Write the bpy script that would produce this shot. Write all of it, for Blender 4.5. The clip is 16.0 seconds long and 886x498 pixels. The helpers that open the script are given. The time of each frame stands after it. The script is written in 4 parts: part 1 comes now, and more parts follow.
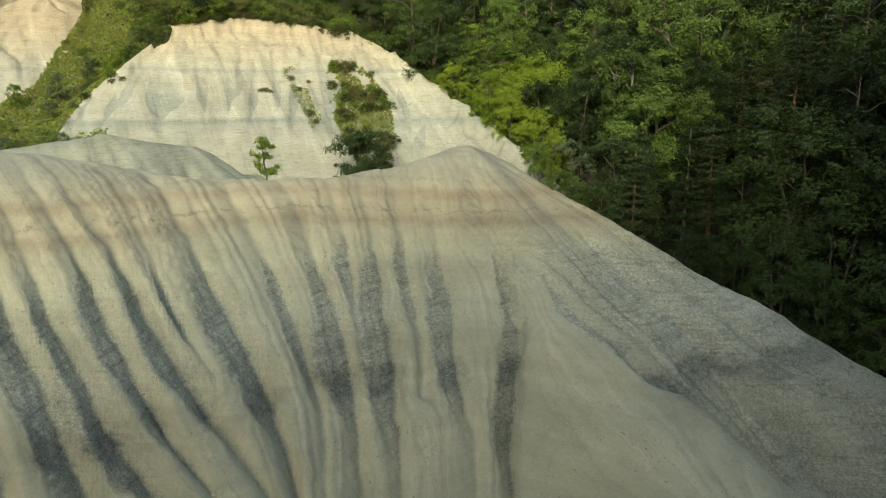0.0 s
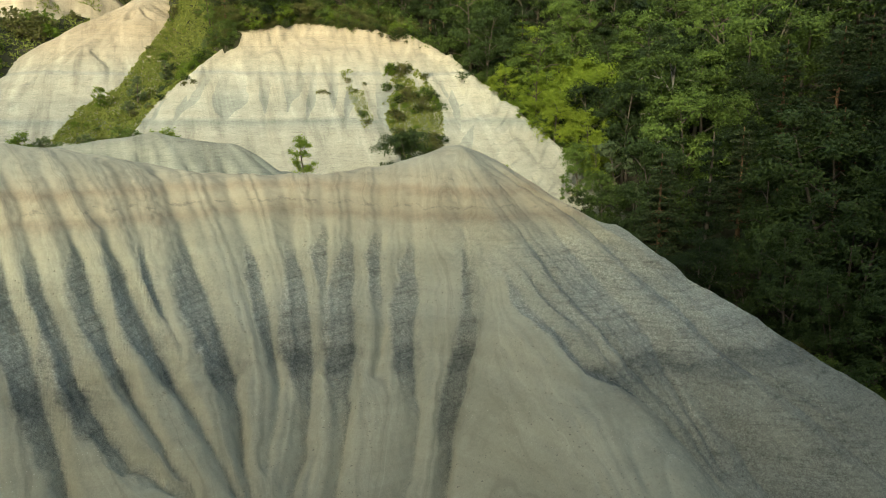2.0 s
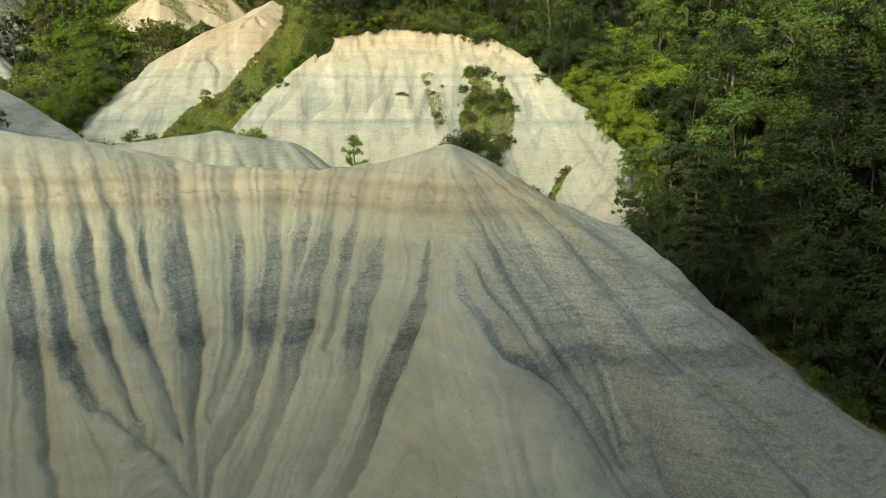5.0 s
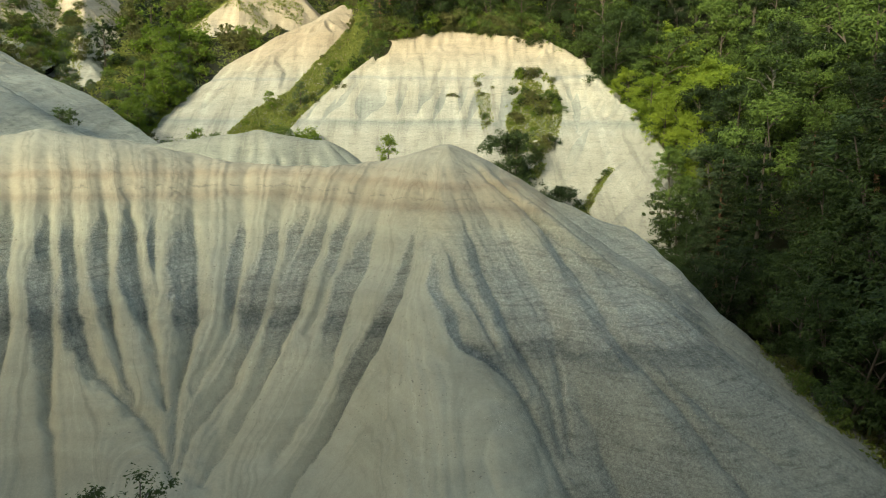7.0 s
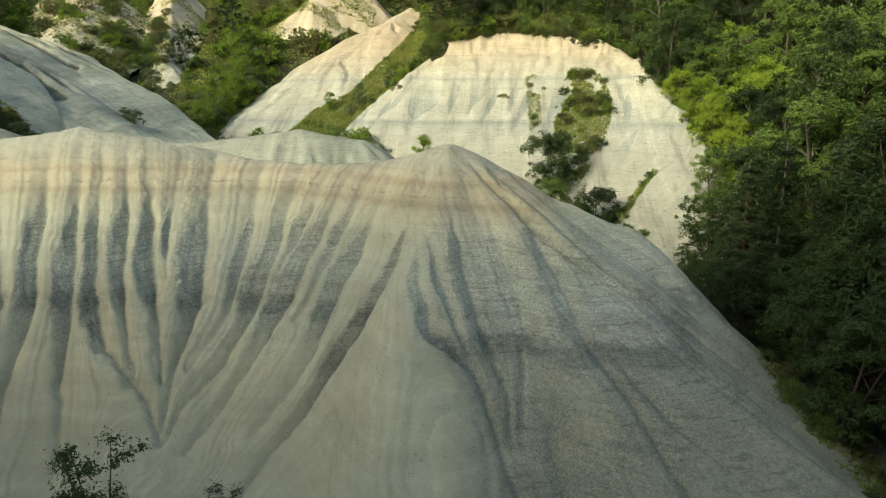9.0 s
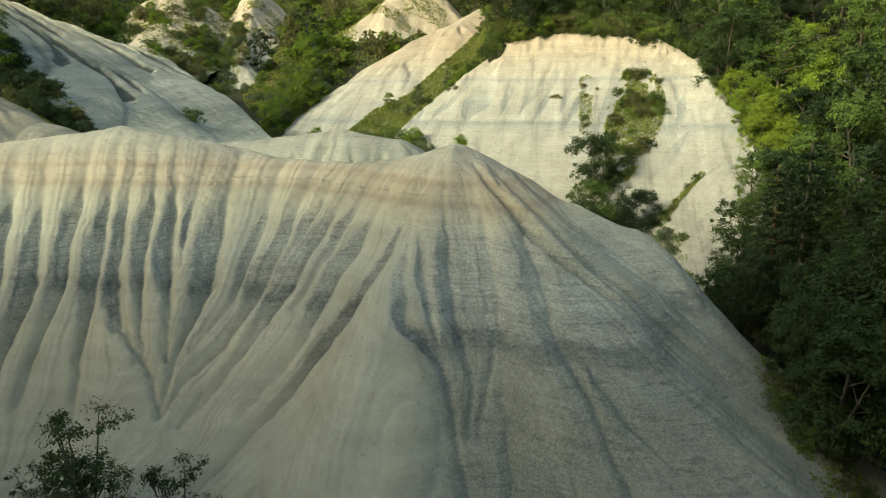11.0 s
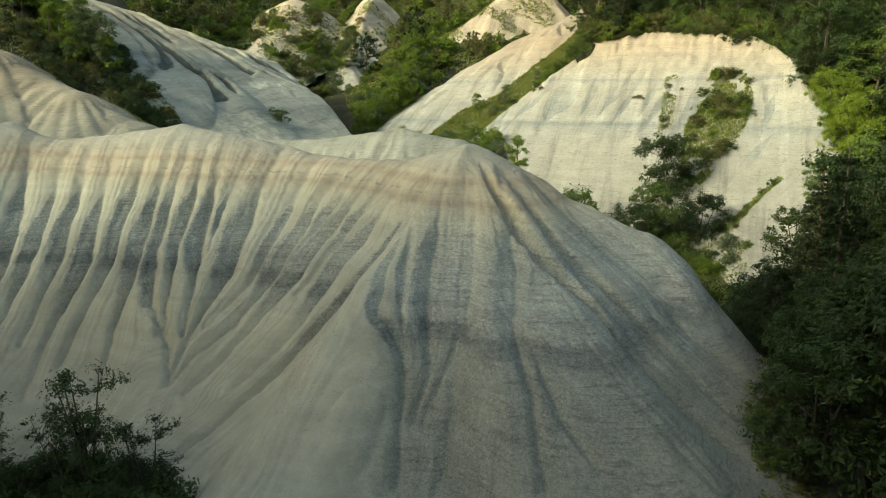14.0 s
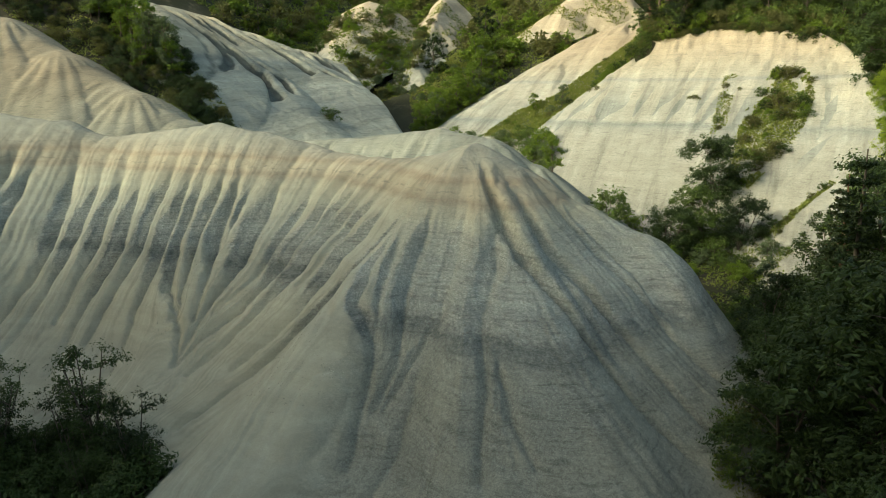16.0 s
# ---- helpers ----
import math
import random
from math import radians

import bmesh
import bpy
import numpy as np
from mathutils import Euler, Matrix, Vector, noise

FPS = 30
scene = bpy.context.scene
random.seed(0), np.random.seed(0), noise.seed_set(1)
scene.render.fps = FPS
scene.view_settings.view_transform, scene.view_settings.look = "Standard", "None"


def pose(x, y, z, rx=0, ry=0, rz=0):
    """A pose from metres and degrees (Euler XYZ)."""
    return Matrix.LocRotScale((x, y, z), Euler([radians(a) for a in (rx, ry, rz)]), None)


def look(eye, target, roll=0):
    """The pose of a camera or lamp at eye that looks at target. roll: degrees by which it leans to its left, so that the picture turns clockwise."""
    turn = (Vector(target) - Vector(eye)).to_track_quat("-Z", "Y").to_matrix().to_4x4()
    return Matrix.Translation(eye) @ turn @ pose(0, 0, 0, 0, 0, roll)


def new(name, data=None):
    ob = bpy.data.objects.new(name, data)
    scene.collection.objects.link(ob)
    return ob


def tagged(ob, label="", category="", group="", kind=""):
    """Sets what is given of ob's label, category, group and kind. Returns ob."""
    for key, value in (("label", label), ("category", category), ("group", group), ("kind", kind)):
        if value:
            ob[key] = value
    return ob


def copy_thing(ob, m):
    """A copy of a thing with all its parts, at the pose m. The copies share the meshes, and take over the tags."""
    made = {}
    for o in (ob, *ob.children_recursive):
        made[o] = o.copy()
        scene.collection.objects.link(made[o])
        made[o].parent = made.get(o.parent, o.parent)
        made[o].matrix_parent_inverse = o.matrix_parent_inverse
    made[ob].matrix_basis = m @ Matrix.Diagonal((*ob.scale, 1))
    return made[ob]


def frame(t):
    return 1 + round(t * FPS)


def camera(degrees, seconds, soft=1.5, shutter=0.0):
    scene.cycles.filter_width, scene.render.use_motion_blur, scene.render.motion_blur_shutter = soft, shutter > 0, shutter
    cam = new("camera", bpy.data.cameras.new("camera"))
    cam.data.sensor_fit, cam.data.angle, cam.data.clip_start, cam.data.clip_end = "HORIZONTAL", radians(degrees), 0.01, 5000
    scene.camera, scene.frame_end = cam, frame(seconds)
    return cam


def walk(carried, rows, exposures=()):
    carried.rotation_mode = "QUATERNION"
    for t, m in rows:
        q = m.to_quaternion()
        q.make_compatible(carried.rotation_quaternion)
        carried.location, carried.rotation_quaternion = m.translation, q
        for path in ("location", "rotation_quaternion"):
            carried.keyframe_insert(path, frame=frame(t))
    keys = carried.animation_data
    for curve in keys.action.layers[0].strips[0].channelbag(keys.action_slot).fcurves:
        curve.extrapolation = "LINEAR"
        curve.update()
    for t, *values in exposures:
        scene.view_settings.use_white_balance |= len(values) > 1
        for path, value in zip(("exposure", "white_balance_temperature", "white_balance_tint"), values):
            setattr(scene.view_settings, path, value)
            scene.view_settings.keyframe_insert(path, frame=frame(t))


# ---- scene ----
cam = camera(63.31, 16.0, soft=0.75)
PATH = [
    (0.0, pose(-21.005, -24.232, 23.143, 77.857, 0, -29.362)),
    (1.0, pose(-18.871, -26.587, 23.169, 77.906, 0, -25.579)),
    (2.0, pose(-16.562, -28.793, 23.194, 77.950, 0, -21.840)),
    (3.0, pose(-14.092, -30.826, 23.219, 77.987, 0, -18.139)),
    (4.0, pose(-11.477, -32.667, 23.246, 78.020, 0, -14.469)),
    (5.0, pose(-8.739, -34.299, 23.276, 78.048, 0, -10.823)),
    (6.0, pose(-5.903, -35.710, 23.309, 78.070, 0, -7.193)),
    (7.0, pose(-2.992, -36.888, 23.345, 78.089, 0, -3.572)),
    (8.0, pose(-0.031, -37.826, 23.383, 78.104, 0, 0.048)),
    (9.0, pose(2.960, -38.520, 23.421, 78.114, 0, 3.672)),
    (10.0, pose(5.964, -38.964, 23.459, 78.122, 0, 7.306)),
    (11.0, pose(8.970, -39.158, 23.493, 78.127, 0, 10.956)),
    (12.0, pose(11.977, -39.098, 23.524, 78.128, 0, 14.625)),
    (13.0, pose(14.988, -38.786, 23.549, 78.128, 0, 18.314)),
    (14.0, pose(18.023, -38.219, 23.568, 78.125, 0, 22.024)),
    (15.0, pose(21.110, -37.397, 23.579, 78.121, 0, 25.753)),
    (16.0, pose(24.292, -36.318, 23.581, 78.116, 0, 29.498)),
]
EXPOSURE = [(0.0, 1.0, 7050, -8), (8.0, 1.2, 7050, -8), (16.0, 1.1, 7050, -8)]
walk(cam, PATH, EXPOSURE)

# ---- world and sun ----
SUN_WAY = Vector((-0.56, -0.72, 0.445)).normalized()  # towards the sun
world = bpy.data.worlds.new("sky")
scene.world = world
world.use_nodes = True
wn = world.node_tree
sky = wn.nodes.new("ShaderNodeTexSky")
sky.sky_type = "NISHITA"
sky.sun_disc = False
sky.dust_density, sky.ozone_density = 4.0, 0.6
sky.sun_elevation = math.asin(SUN_WAY.z)
sky.sun_rotation = math.atan2(SUN_WAY.x, SUN_WAY.y)
wn.links.new(sky.outputs[0], wn.nodes["Background"].inputs[0])
wn.nodes["Background"].inputs[1].default_value = 0.15
lamp = bpy.data.lights.new("sun", "SUN")
lamp.energy, lamp.angle, lamp.color = 1.45, radians(7.0), (1.0, 0.97, 0.92)
sun = new("sun", lamp)
sun.matrix_world = look(SUN_WAY * 200, (0, 0, 0))


# ---- materials ----
def material(name):
    m = bpy.data.materials.new(name)
    m.use_nodes = True
    nt = m.node_tree
    nt.nodes.clear()
    return m, nt


def node(nt, kind, props=None, **inputs):
    n = nt.nodes.new("ShaderNode" + kind)
    for key, value in (props or {}).items():
        setattr(n, key, value)
    for key, value in inputs.items():
        sock = n.inputs[int(key[1:])] if key[0] == "i" and key[1:].isdigit() else n.inputs[key]
        if hasattr(value, "is_output"):
            nt.links.new(value, sock)
        else:
            sock.default_value = value
    return n


def ramp(nt, fac, stops, smooth=False):
    n = nt.nodes.new("ShaderNodeValToRGB")
    nt.links.new(fac, n.inputs[0])
    els = n.color_ramp.elements
    n.color_ramp.interpolation = "EASE" if smooth else "LINEAR"
    for k, (pos, col) in enumerate(stops):
        e = els[k] if k < 2 else els.new(pos)
        e.position = pos
        e.color = (*col, 1) if not isinstance(col, (int, float)) else (col, col, col, 1)
    return n.outputs[0]


def maths(nt, op, a, b=0.0, c=0.0):
    n = nt.nodes.new("ShaderNodeMath")
    n.operation = op
    for k, v in enumerate((a, b, c)):
        if hasattr(v, "is_output"):
            nt.links.new(v, n.inputs[k])
        else:
            n.inputs[k].default_value = v
    return n.outputs[0]


def mix(nt, fac, a, b, blend="MIX"):
    n = nt.nodes.new("ShaderNodeMixRGB")
    n.blend_type = blend
    for k, v in enumerate((fac, a, b)):
        if hasattr(v, "is_output"):
            nt.links.new(v, n.inputs[k])
        else:
            n.inputs[k].default_value = v if k == 0 else (*v, 1)
    return n.outputs[0]


def noise_of(nt, pos, scale, detail=4.0, rough=0.55, dist=0.0):
    return node(nt, "TexNoise", Vector=pos, Scale=scale, Detail=detail, Roughness=rough, Distortion=dist).outputs[0]


def stretched(nt, pos, sx, sy, sz):
    return node(nt, "VectorMath", {"operation": "MULTIPLY"}, i0=pos, i1=(sx, sy, sz)).outputs[0]


def finish(nt, colour, bump=None, strength=0.4, distance=0.1, rough=0.92, spec=0.15):
    b = node(nt, "BsdfPrincipled", Roughness=rough)
    b.inputs["Specular IOR Level"].default_value = spec
    nt.links.new(colour, b.inputs["Base Color"])
    if bump is not None:
        bp = node(nt, "Bump", Strength=strength, Distance=distance, Height=bump)
        nt.links.new(bp.outputs[0], b.inputs["Normal"])
    o = node(nt, "OutputMaterial")
    nt.links.new(b.outputs[0], o.inputs[0])


def clay(name, low, high, stops, warp=0.5, bedding=0.2, grit=None, grey=None):
    """Banded marl: colours by height between low and high, streaked down the slope, with crusted and pebbly patches."""
    m, nt = material(name)
    pos = node(nt, "NewGeometry").outputs[0]
    z = node(nt, "SeparateXYZ", Vector=pos).outputs[2]
    w1 = noise_of(nt, pos, 0.11, 3)
    w2 = noise_of(nt, stretched(nt, pos, 1, 1, 0.35), 0.9, 5, 0.65)
    zz = maths(nt, "ADD", z, maths(nt, "MULTIPLY", maths(nt, "SUBTRACT", w1, 0.5), warp * 3.0))
    zz = maths(nt, "ADD", zz, maths(nt, "MULTIPLY", maths(nt, "SUBTRACT", w2, 0.5), warp * 1.2))
    fac = maths(nt, "DIVIDE", maths(nt, "SUBTRACT", zz, low), high - low)
    col = ramp(nt, fac, stops)
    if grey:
        # on the cliffs the grey bed shows in the runnels; washed beige clay drapes the ribs
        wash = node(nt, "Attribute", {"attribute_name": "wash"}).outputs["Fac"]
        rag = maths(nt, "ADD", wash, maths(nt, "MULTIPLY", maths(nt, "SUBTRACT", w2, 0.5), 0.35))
        # on the slab this colour paints shade into the runnels
        runnel_mask = maths(nt, "MULTIPLY", ramp(nt, rag, [(0.42, 1.0), (0.60, 0.0)]), ramp(nt, fac, [(grey[1], 0.0), (grey[2], 0.9), (grey[3], 1.0), (grey[4], 0.0)]))
        col = mix(nt, runnel_mask, col, grey[0])
    # thin beds
    beds = noise_of(nt, stretched(nt, pos, 0.07, 0.07, 1.4), 1.0, 5, 0.6)
    col = mix(nt, bedding, col, ramp(nt, beds, [(0.32, 0.36), (0.68, 0.64)]), "OVERLAY")
    if grit:
        # a bed of dark crumbly rubble that shows in patches
        bed = ramp(nt, fac, [(grit[0] - 0.03, 0.0), (grit[0], 1.0), (grit[1], 1.0), (grit[1] + 0.02, 0.0)])
        patch = ramp(nt, noise_of(nt, stretched(nt, pos, 1, 1, 0.5), 0.8, 6, 0.7), [(0.44, 0.0), (0.53, 1.0)])
        crumb = ramp(nt, noise_of(nt, pos, 4.0, 6, 0.75), [(0.40, 0.15), (0.55, 0.9)])
        col = mix(nt, maths(nt, "MULTIPLY", maths(nt, "MULTIPLY", bed, patch), crumb), col, (0.10, 0.112, 0.10))
    # tongues of washed mud that run down the fall lines
    strand = node(nt, "Attribute", {"attribute_name": "strand"}).outputs["Fac"]
    flow = node(nt, "CombineXYZ", X=strand, Y=maths(nt, "MULTIPLY", z, 0.09), Z=0.0).outputs[0]
    tongue = noise_of(nt, flow, 0.75, 6, 0.66)
    col = mix(nt, 0.65, col, ramp(nt, tongue, [(0.38, 0.33), (0.47, 0.5), (0.55, 0.52), (0.62, 0.64)]), "OVERLAY")
    # washed streaks and stains
    wash = noise_of(nt, stretched(nt, pos, 1, 1, 0.12), 0.55, 5, 0.6)
    col = mix(nt, 0.35, col, ramp(nt, wash, [(0.3, 0.38), (0.7, 0.62)]), "OVERLAY")
    grain = noise_of(nt, pos, 5.0, 8, 0.78)
    col = mix(nt, 0.38, col, ramp(nt, grain, [(0.30, 0.22), (0.72, 0.78)]), "OVERLAY")
    crisp = noise_of(nt, pos, 15.0, 3, 0.7)
    col = mix(nt, 0.22, col, ramp(nt, crisp, [(0.40, 0.25), (0.60, 0.75)]), "OVERLAY")
    lines = noise_of(nt, stretched(nt, pos, 0.9, 0.9, 7.5), 1.0, 4, 0.65)
    col = mix(nt, 0.35, col, ramp(nt, lines, [(0.36, 0.2), (0.45, 0.5), (0.62, 0.5), (0.70, 0.66)]), "OVERLAY")
    # pale pebbles along some beds
    vor = node(nt, "TexVoronoi", Vector=pos, Scale=5.5).outputs[0]
    peb = maths(nt, "LESS_THAN", vor, 0.13)
    where = ramp(nt, noise_of(nt, stretched(nt, pos, 0.35, 0.35, 1.6), 1.0, 3), [(0.52, 0.0), (0.64, 1.0)])
    col = mix(nt, maths(nt, "MULTIPLY", maths(nt, "MULTIPLY", peb, where), 0.55), col, (0.62, 0.57, 0.44))
    crust = noise_of(nt, pos, 2.6, 10, 0.82)
    fine = noise_of(nt, pos, 9.0, 6, 0.75)
    relief = maths(nt, "ADD", crust, maths(nt, "MULTIPLY", fine, 0.6))
    ledges = noise_of(nt, stretched(nt, pos, 0.5, 0.5, 7.0), 1.0, 5, 0.7)
    relief = maths(nt, "ADD", relief, maths(nt, "MULTIPLY", ledges, 0.45))
    relief = maths(nt, "ADD", relief, maths(nt, "MULTIPLY", maths(nt, "MULTIPLY", peb, where), 0.15))
    finish(nt, col, relief, 0.6, 0.16)
    return m


def hill_clay(name):
    """The fluted hill: smooth washed mud over the ribs; grey gritty rock with a dark bed in the hollows; orange beds
    near the crest. Some shade of the hollows, the nose and the foot is put into the colours.
    """
    m, nt = material(name)
    pos = node(nt, "NewGeometry").outputs[0]
    px, py, z = node(nt, "SeparateXYZ", Vector=pos).outputs
    broad = noise_of(nt, pos, 0.13, 3)
    rag = noise_of(nt, stretched(nt, pos, 1, 1, 0.4), 1.1, 6, 0.68)
    h = maths(nt, "ADD", z, maths(nt, "MULTIPLY", px, 0.035))
    h = maths(nt, "ADD", h, maths(nt, "MULTIPLY", maths(nt, "SUBTRACT", broad, 0.5), 0.9))
    h = maths(nt, "ADD", h, maths(nt, "MULTIPLY", maths(nt, "SUBTRACT", rag, 0.5), 0.9))
    fac = maths(nt, "DIVIDE", h, 24.0)

    def by_height(stops):
        return ramp(nt, fac, [(a / 24.0, c) for a, c in stops])

    # both ramps darken towards the foot, with its shade in the colour
    mud = by_height([(0.0, (0.30, 0.285, 0.215)), (6.0, (0.335, 0.315, 0.235)), (9.0, (0.365, 0.345, 0.255)), (10.5, (0.355, 0.340, 0.258)), (13.0, (0.350, 0.343, 0.268)), (15.5, (0.365, 0.353, 0.266)),
                     (16.5, (0.355, 0.328, 0.24)), (16.9, (0.285, 0.242, 0.172)), (17.2, (0.345, 0.302, 0.213)), (17.7, (0.36, 0.315, 0.222)), (18.05, (0.300, 0.246, 0.170)),
                     (18.4, (0.35, 0.31, 0.225)), (19.2, (0.33, 0.308, 0.233)), (21.0, (0.32, 0.307, 0.24))])
    rock = by_height([(0.0, (0.205, 0.204, 0.166)), (9.0, (0.240, 0.237, 0.192)), (9.8, (0.248, 0.248, 0.204)), (10.5, (0.255, 0.258, 0.214)), (10.9, (0.192, 0.198, 0.172)), (11.3, (0.205, 0.211, 0.183)),
                      (11.6, (0.325, 0.328, 0.28)), (12.0, (0.345, 0.345, 0.292)), (12.3, (0.29, 0.295, 0.252)), (12.8, (0.345, 0.347, 0.29)), (14.0, (0.338, 0.342, 0.286)), (15.4, (0.345, 0.342, 0.278)), (16.3, (0.355, 0.332, 0.245)),
                      (16.9, (0.32, 0.275, 0.195)), (17.3, (0.38, 0.335, 0.236))])
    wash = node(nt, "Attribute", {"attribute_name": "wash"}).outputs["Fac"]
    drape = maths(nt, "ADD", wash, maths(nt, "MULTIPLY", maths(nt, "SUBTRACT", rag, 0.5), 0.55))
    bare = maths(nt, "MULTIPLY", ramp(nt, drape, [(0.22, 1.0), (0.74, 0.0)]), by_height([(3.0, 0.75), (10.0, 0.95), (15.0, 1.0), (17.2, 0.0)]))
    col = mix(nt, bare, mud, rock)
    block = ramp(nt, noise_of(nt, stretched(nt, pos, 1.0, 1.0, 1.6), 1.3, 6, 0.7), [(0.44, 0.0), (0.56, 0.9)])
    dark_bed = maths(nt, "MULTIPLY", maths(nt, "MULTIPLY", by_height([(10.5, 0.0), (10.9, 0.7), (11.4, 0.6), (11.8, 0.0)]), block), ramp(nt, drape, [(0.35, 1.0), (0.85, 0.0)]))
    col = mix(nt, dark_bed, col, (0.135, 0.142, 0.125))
    # thin beds that run level through mud and rock
    beds = noise_of(nt, stretched(nt, pos, 0.06, 0.06, 1.6), 1.0, 5, 0.6)
    col = mix(nt, 0.28, col, ramp(nt, beds, [(0.32, 0.36), (0.68, 0.64)]), "OVERLAY")
    lines = noise_of(nt, stretched(nt, pos, 0.5, 0.5, 9.0), 1.0, 4, 0.6)
    col = mix(nt, maths(nt, "MULTIPLY", bare, 0.5), col, ramp(nt, lines, [(0.36, 0.22), (0.46, 0.5), (0.60, 0.5), (0.68, 0.68)]), "OVERLAY")
    seam = by_height([(17.30, 0.0), (17.34, 1.0), (17.38, 0.0), (18.60, 0.0), (18.64, 1.0), (18.68, 0.0)])
    broken = ramp(nt, noise_of(nt, pos, 1.6, 5, 0.7), [(0.46, 0.0), (0.58, 0.7)])
    col = mix(nt, maths(nt, "MULTIPLY", seam, broken), col, (0.17, 0.15, 0.115))
    # tongues of mud that run down the fall lines
    strand = node(nt, "Attribute", {"attribute_name": "strand"}).outputs["Fac"]
    flow = node(nt, "CombineXYZ", X=strand, Y=maths(nt, "MULTIPLY", z, 0.10), Z=0.0).outputs[0]
    tongue = noise_of(nt, flow, 1.3, 5, 0.62)
    col = mix(nt, 0.55, col, ramp(nt, tongue, [(0.34, 0.36), (0.46, 0.49), (0.56, 0.52), (0.66, 0.63)]), "OVERLAY")
    stain = noise_of(nt, pos, 0.45, 5, 0.6)
    col = mix(nt, 0.35, col, ramp(nt, stain, [(0.3, 0.38), (0.7, 0.62)]), "OVERLAY")
    # grit: strong on bare rock, faint on mud
    grain = noise_of(nt, pos, 6.0, 8, 0.78)
    gritty = maths(nt, "ADD", maths(nt, "MULTIPLY", bare, 0.6), 0.14)
    col = mix(nt, gritty, col, ramp(nt, grain, [(0.32, 0.20), (0.70, 0.80)]), "OVERLAY")
    crisp = noise_of(nt, pos, 16.0, 3, 0.7)
    col = mix(nt, maths(nt, "MULTIPLY", gritty, 0.6), col, ramp(nt, crisp, [(0.40, 0.25), (0.60, 0.75)]), "OVERLAY")
    vor = node(nt, "TexVoronoi", Vector=pos, Scale=6.5).outputs[0]
    peb = maths(nt, "LESS_THAN", vor, 0.15)
    where = maths(nt, "MULTIPLY", ramp(nt, noise_of(nt, stretched(nt, pos, 0.5, 0.5, 0.8), 1.0, 3), [(0.42, 0.0), (0.60, 1.0)]), by_height([(8.6, 0.0), (9.3, 1.0), (9.9, 0.8), (10.3, 0.15), (12.6, 0.35), (14.0, 0.0)]))
    spots = maths(nt, "MULTIPLY", peb, where)
    col = mix(nt, maths(nt, "MULTIPLY", spots, 0.7), col, (0.60, 0.56, 0.44))
    crust = noise_of(nt, pos, 2.6, 10, 0.80)
    ledges = noise_of(nt, stretched(nt, pos, 0.5, 0.5, 7.0), 1.0, 5, 0.7)
    relief = maths(nt, "ADD", crust, maths(nt, "MULTIPLY", ledges, 0.9))
    relief = maths(nt, "MULTIPLY", relief, maths(nt, "ADD", maths(nt, "MULTIPLY", bare, 0.7), 0.16))
    relief = maths(nt, "ADD", relief, maths(nt, "MULTIPLY", grain, 0.14))
    relief = maths(nt, "ADD", relief, maths(nt, "MULTIPLY", spots, 0.15))
    finish(nt, col, relief, 0.8, 0.16)
    return m


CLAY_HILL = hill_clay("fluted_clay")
CLAY_CLIFF = clay("pale_cliff_clay", 0.0, 40.0, [
    (0.00, (0.245, 0.232, 0.188)), (0.30, (0.278, 0.266, 0.212)), (0.46, (0.292, 0.282, 0.230)), (0.485, (0.262, 0.262, 0.220)), (0.500, (0.205, 0.214, 0.186)), (0.506, (0.262, 0.262, 0.222)),
    (0.515, (0.300, 0.290, 0.235)), (0.55, (0.290, 0.283, 0.231)), (0.60, (0.332, 0.312, 0.246)), (0.645, (0.322, 0.305, 0.244)), (0.655, (0.250, 0.250, 0.216)), (0.664, (0.322, 0.302, 0.236)),
    (0.69, (0.338, 0.308, 0.233)), (0.76, (0.350, 0.296, 0.212)), (0.85, (0.335, 0.270, 0.184)), (1.0, (0.355, 0.296, 0.212))], 0.35, 0.3, None, ((0.215, 0.222, 0.192), 0.38, 0.44, 0.56, 0.66))
# the last, near-black colour is shade painted along the slab's grooves
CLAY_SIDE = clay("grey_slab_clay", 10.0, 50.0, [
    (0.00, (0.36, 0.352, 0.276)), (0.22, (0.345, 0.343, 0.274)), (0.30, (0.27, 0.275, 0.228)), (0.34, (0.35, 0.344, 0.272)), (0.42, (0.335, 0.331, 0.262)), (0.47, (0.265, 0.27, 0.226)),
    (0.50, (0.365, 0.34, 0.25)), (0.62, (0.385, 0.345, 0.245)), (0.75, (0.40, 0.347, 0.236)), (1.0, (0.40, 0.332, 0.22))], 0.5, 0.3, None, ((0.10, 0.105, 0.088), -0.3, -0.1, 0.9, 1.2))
CLAY_SPUR = clay("orange_beige_clay", 20.0, 55.0, [
    (0.00, (0.330, 0.318, 0.255)), (0.22, (0.345, 0.330, 0.262)), (0.32, (0.290, 0.290, 0.240)), (0.40, (0.360, 0.325, 0.240)),
    (0.55, (0.390, 0.325, 0.228)), (1.0, (0.400, 0.325, 0.225))], 0.5, 0.3)
# grey clay, its colours lowered to stand for shade on the rear ridge
CLAY_REAR = clay("grey_ridge_clay", 5.0, 22.0, [(0.00, (0.245, 0.240, 0.190)), (0.50, (0.235, 0.240, 0.195)), (0.75, (0.255, 0.258, 0.208)), (1.0, (0.265, 0.255, 0.200))], 0.4, 0.3)
CLAY_BEIGE = clay("beige_clay", 10.0, 40.0, [
    (0.00, (0.290, 0.267, 0.203)), (0.35, (0.271, 0.257, 0.194)), (0.45, (0.310, 0.271, 0.189)), (0.55, (0.319, 0.261, 0.174)), (1.0, (0.319, 0.276, 0.194))], 0.4, 0.25)


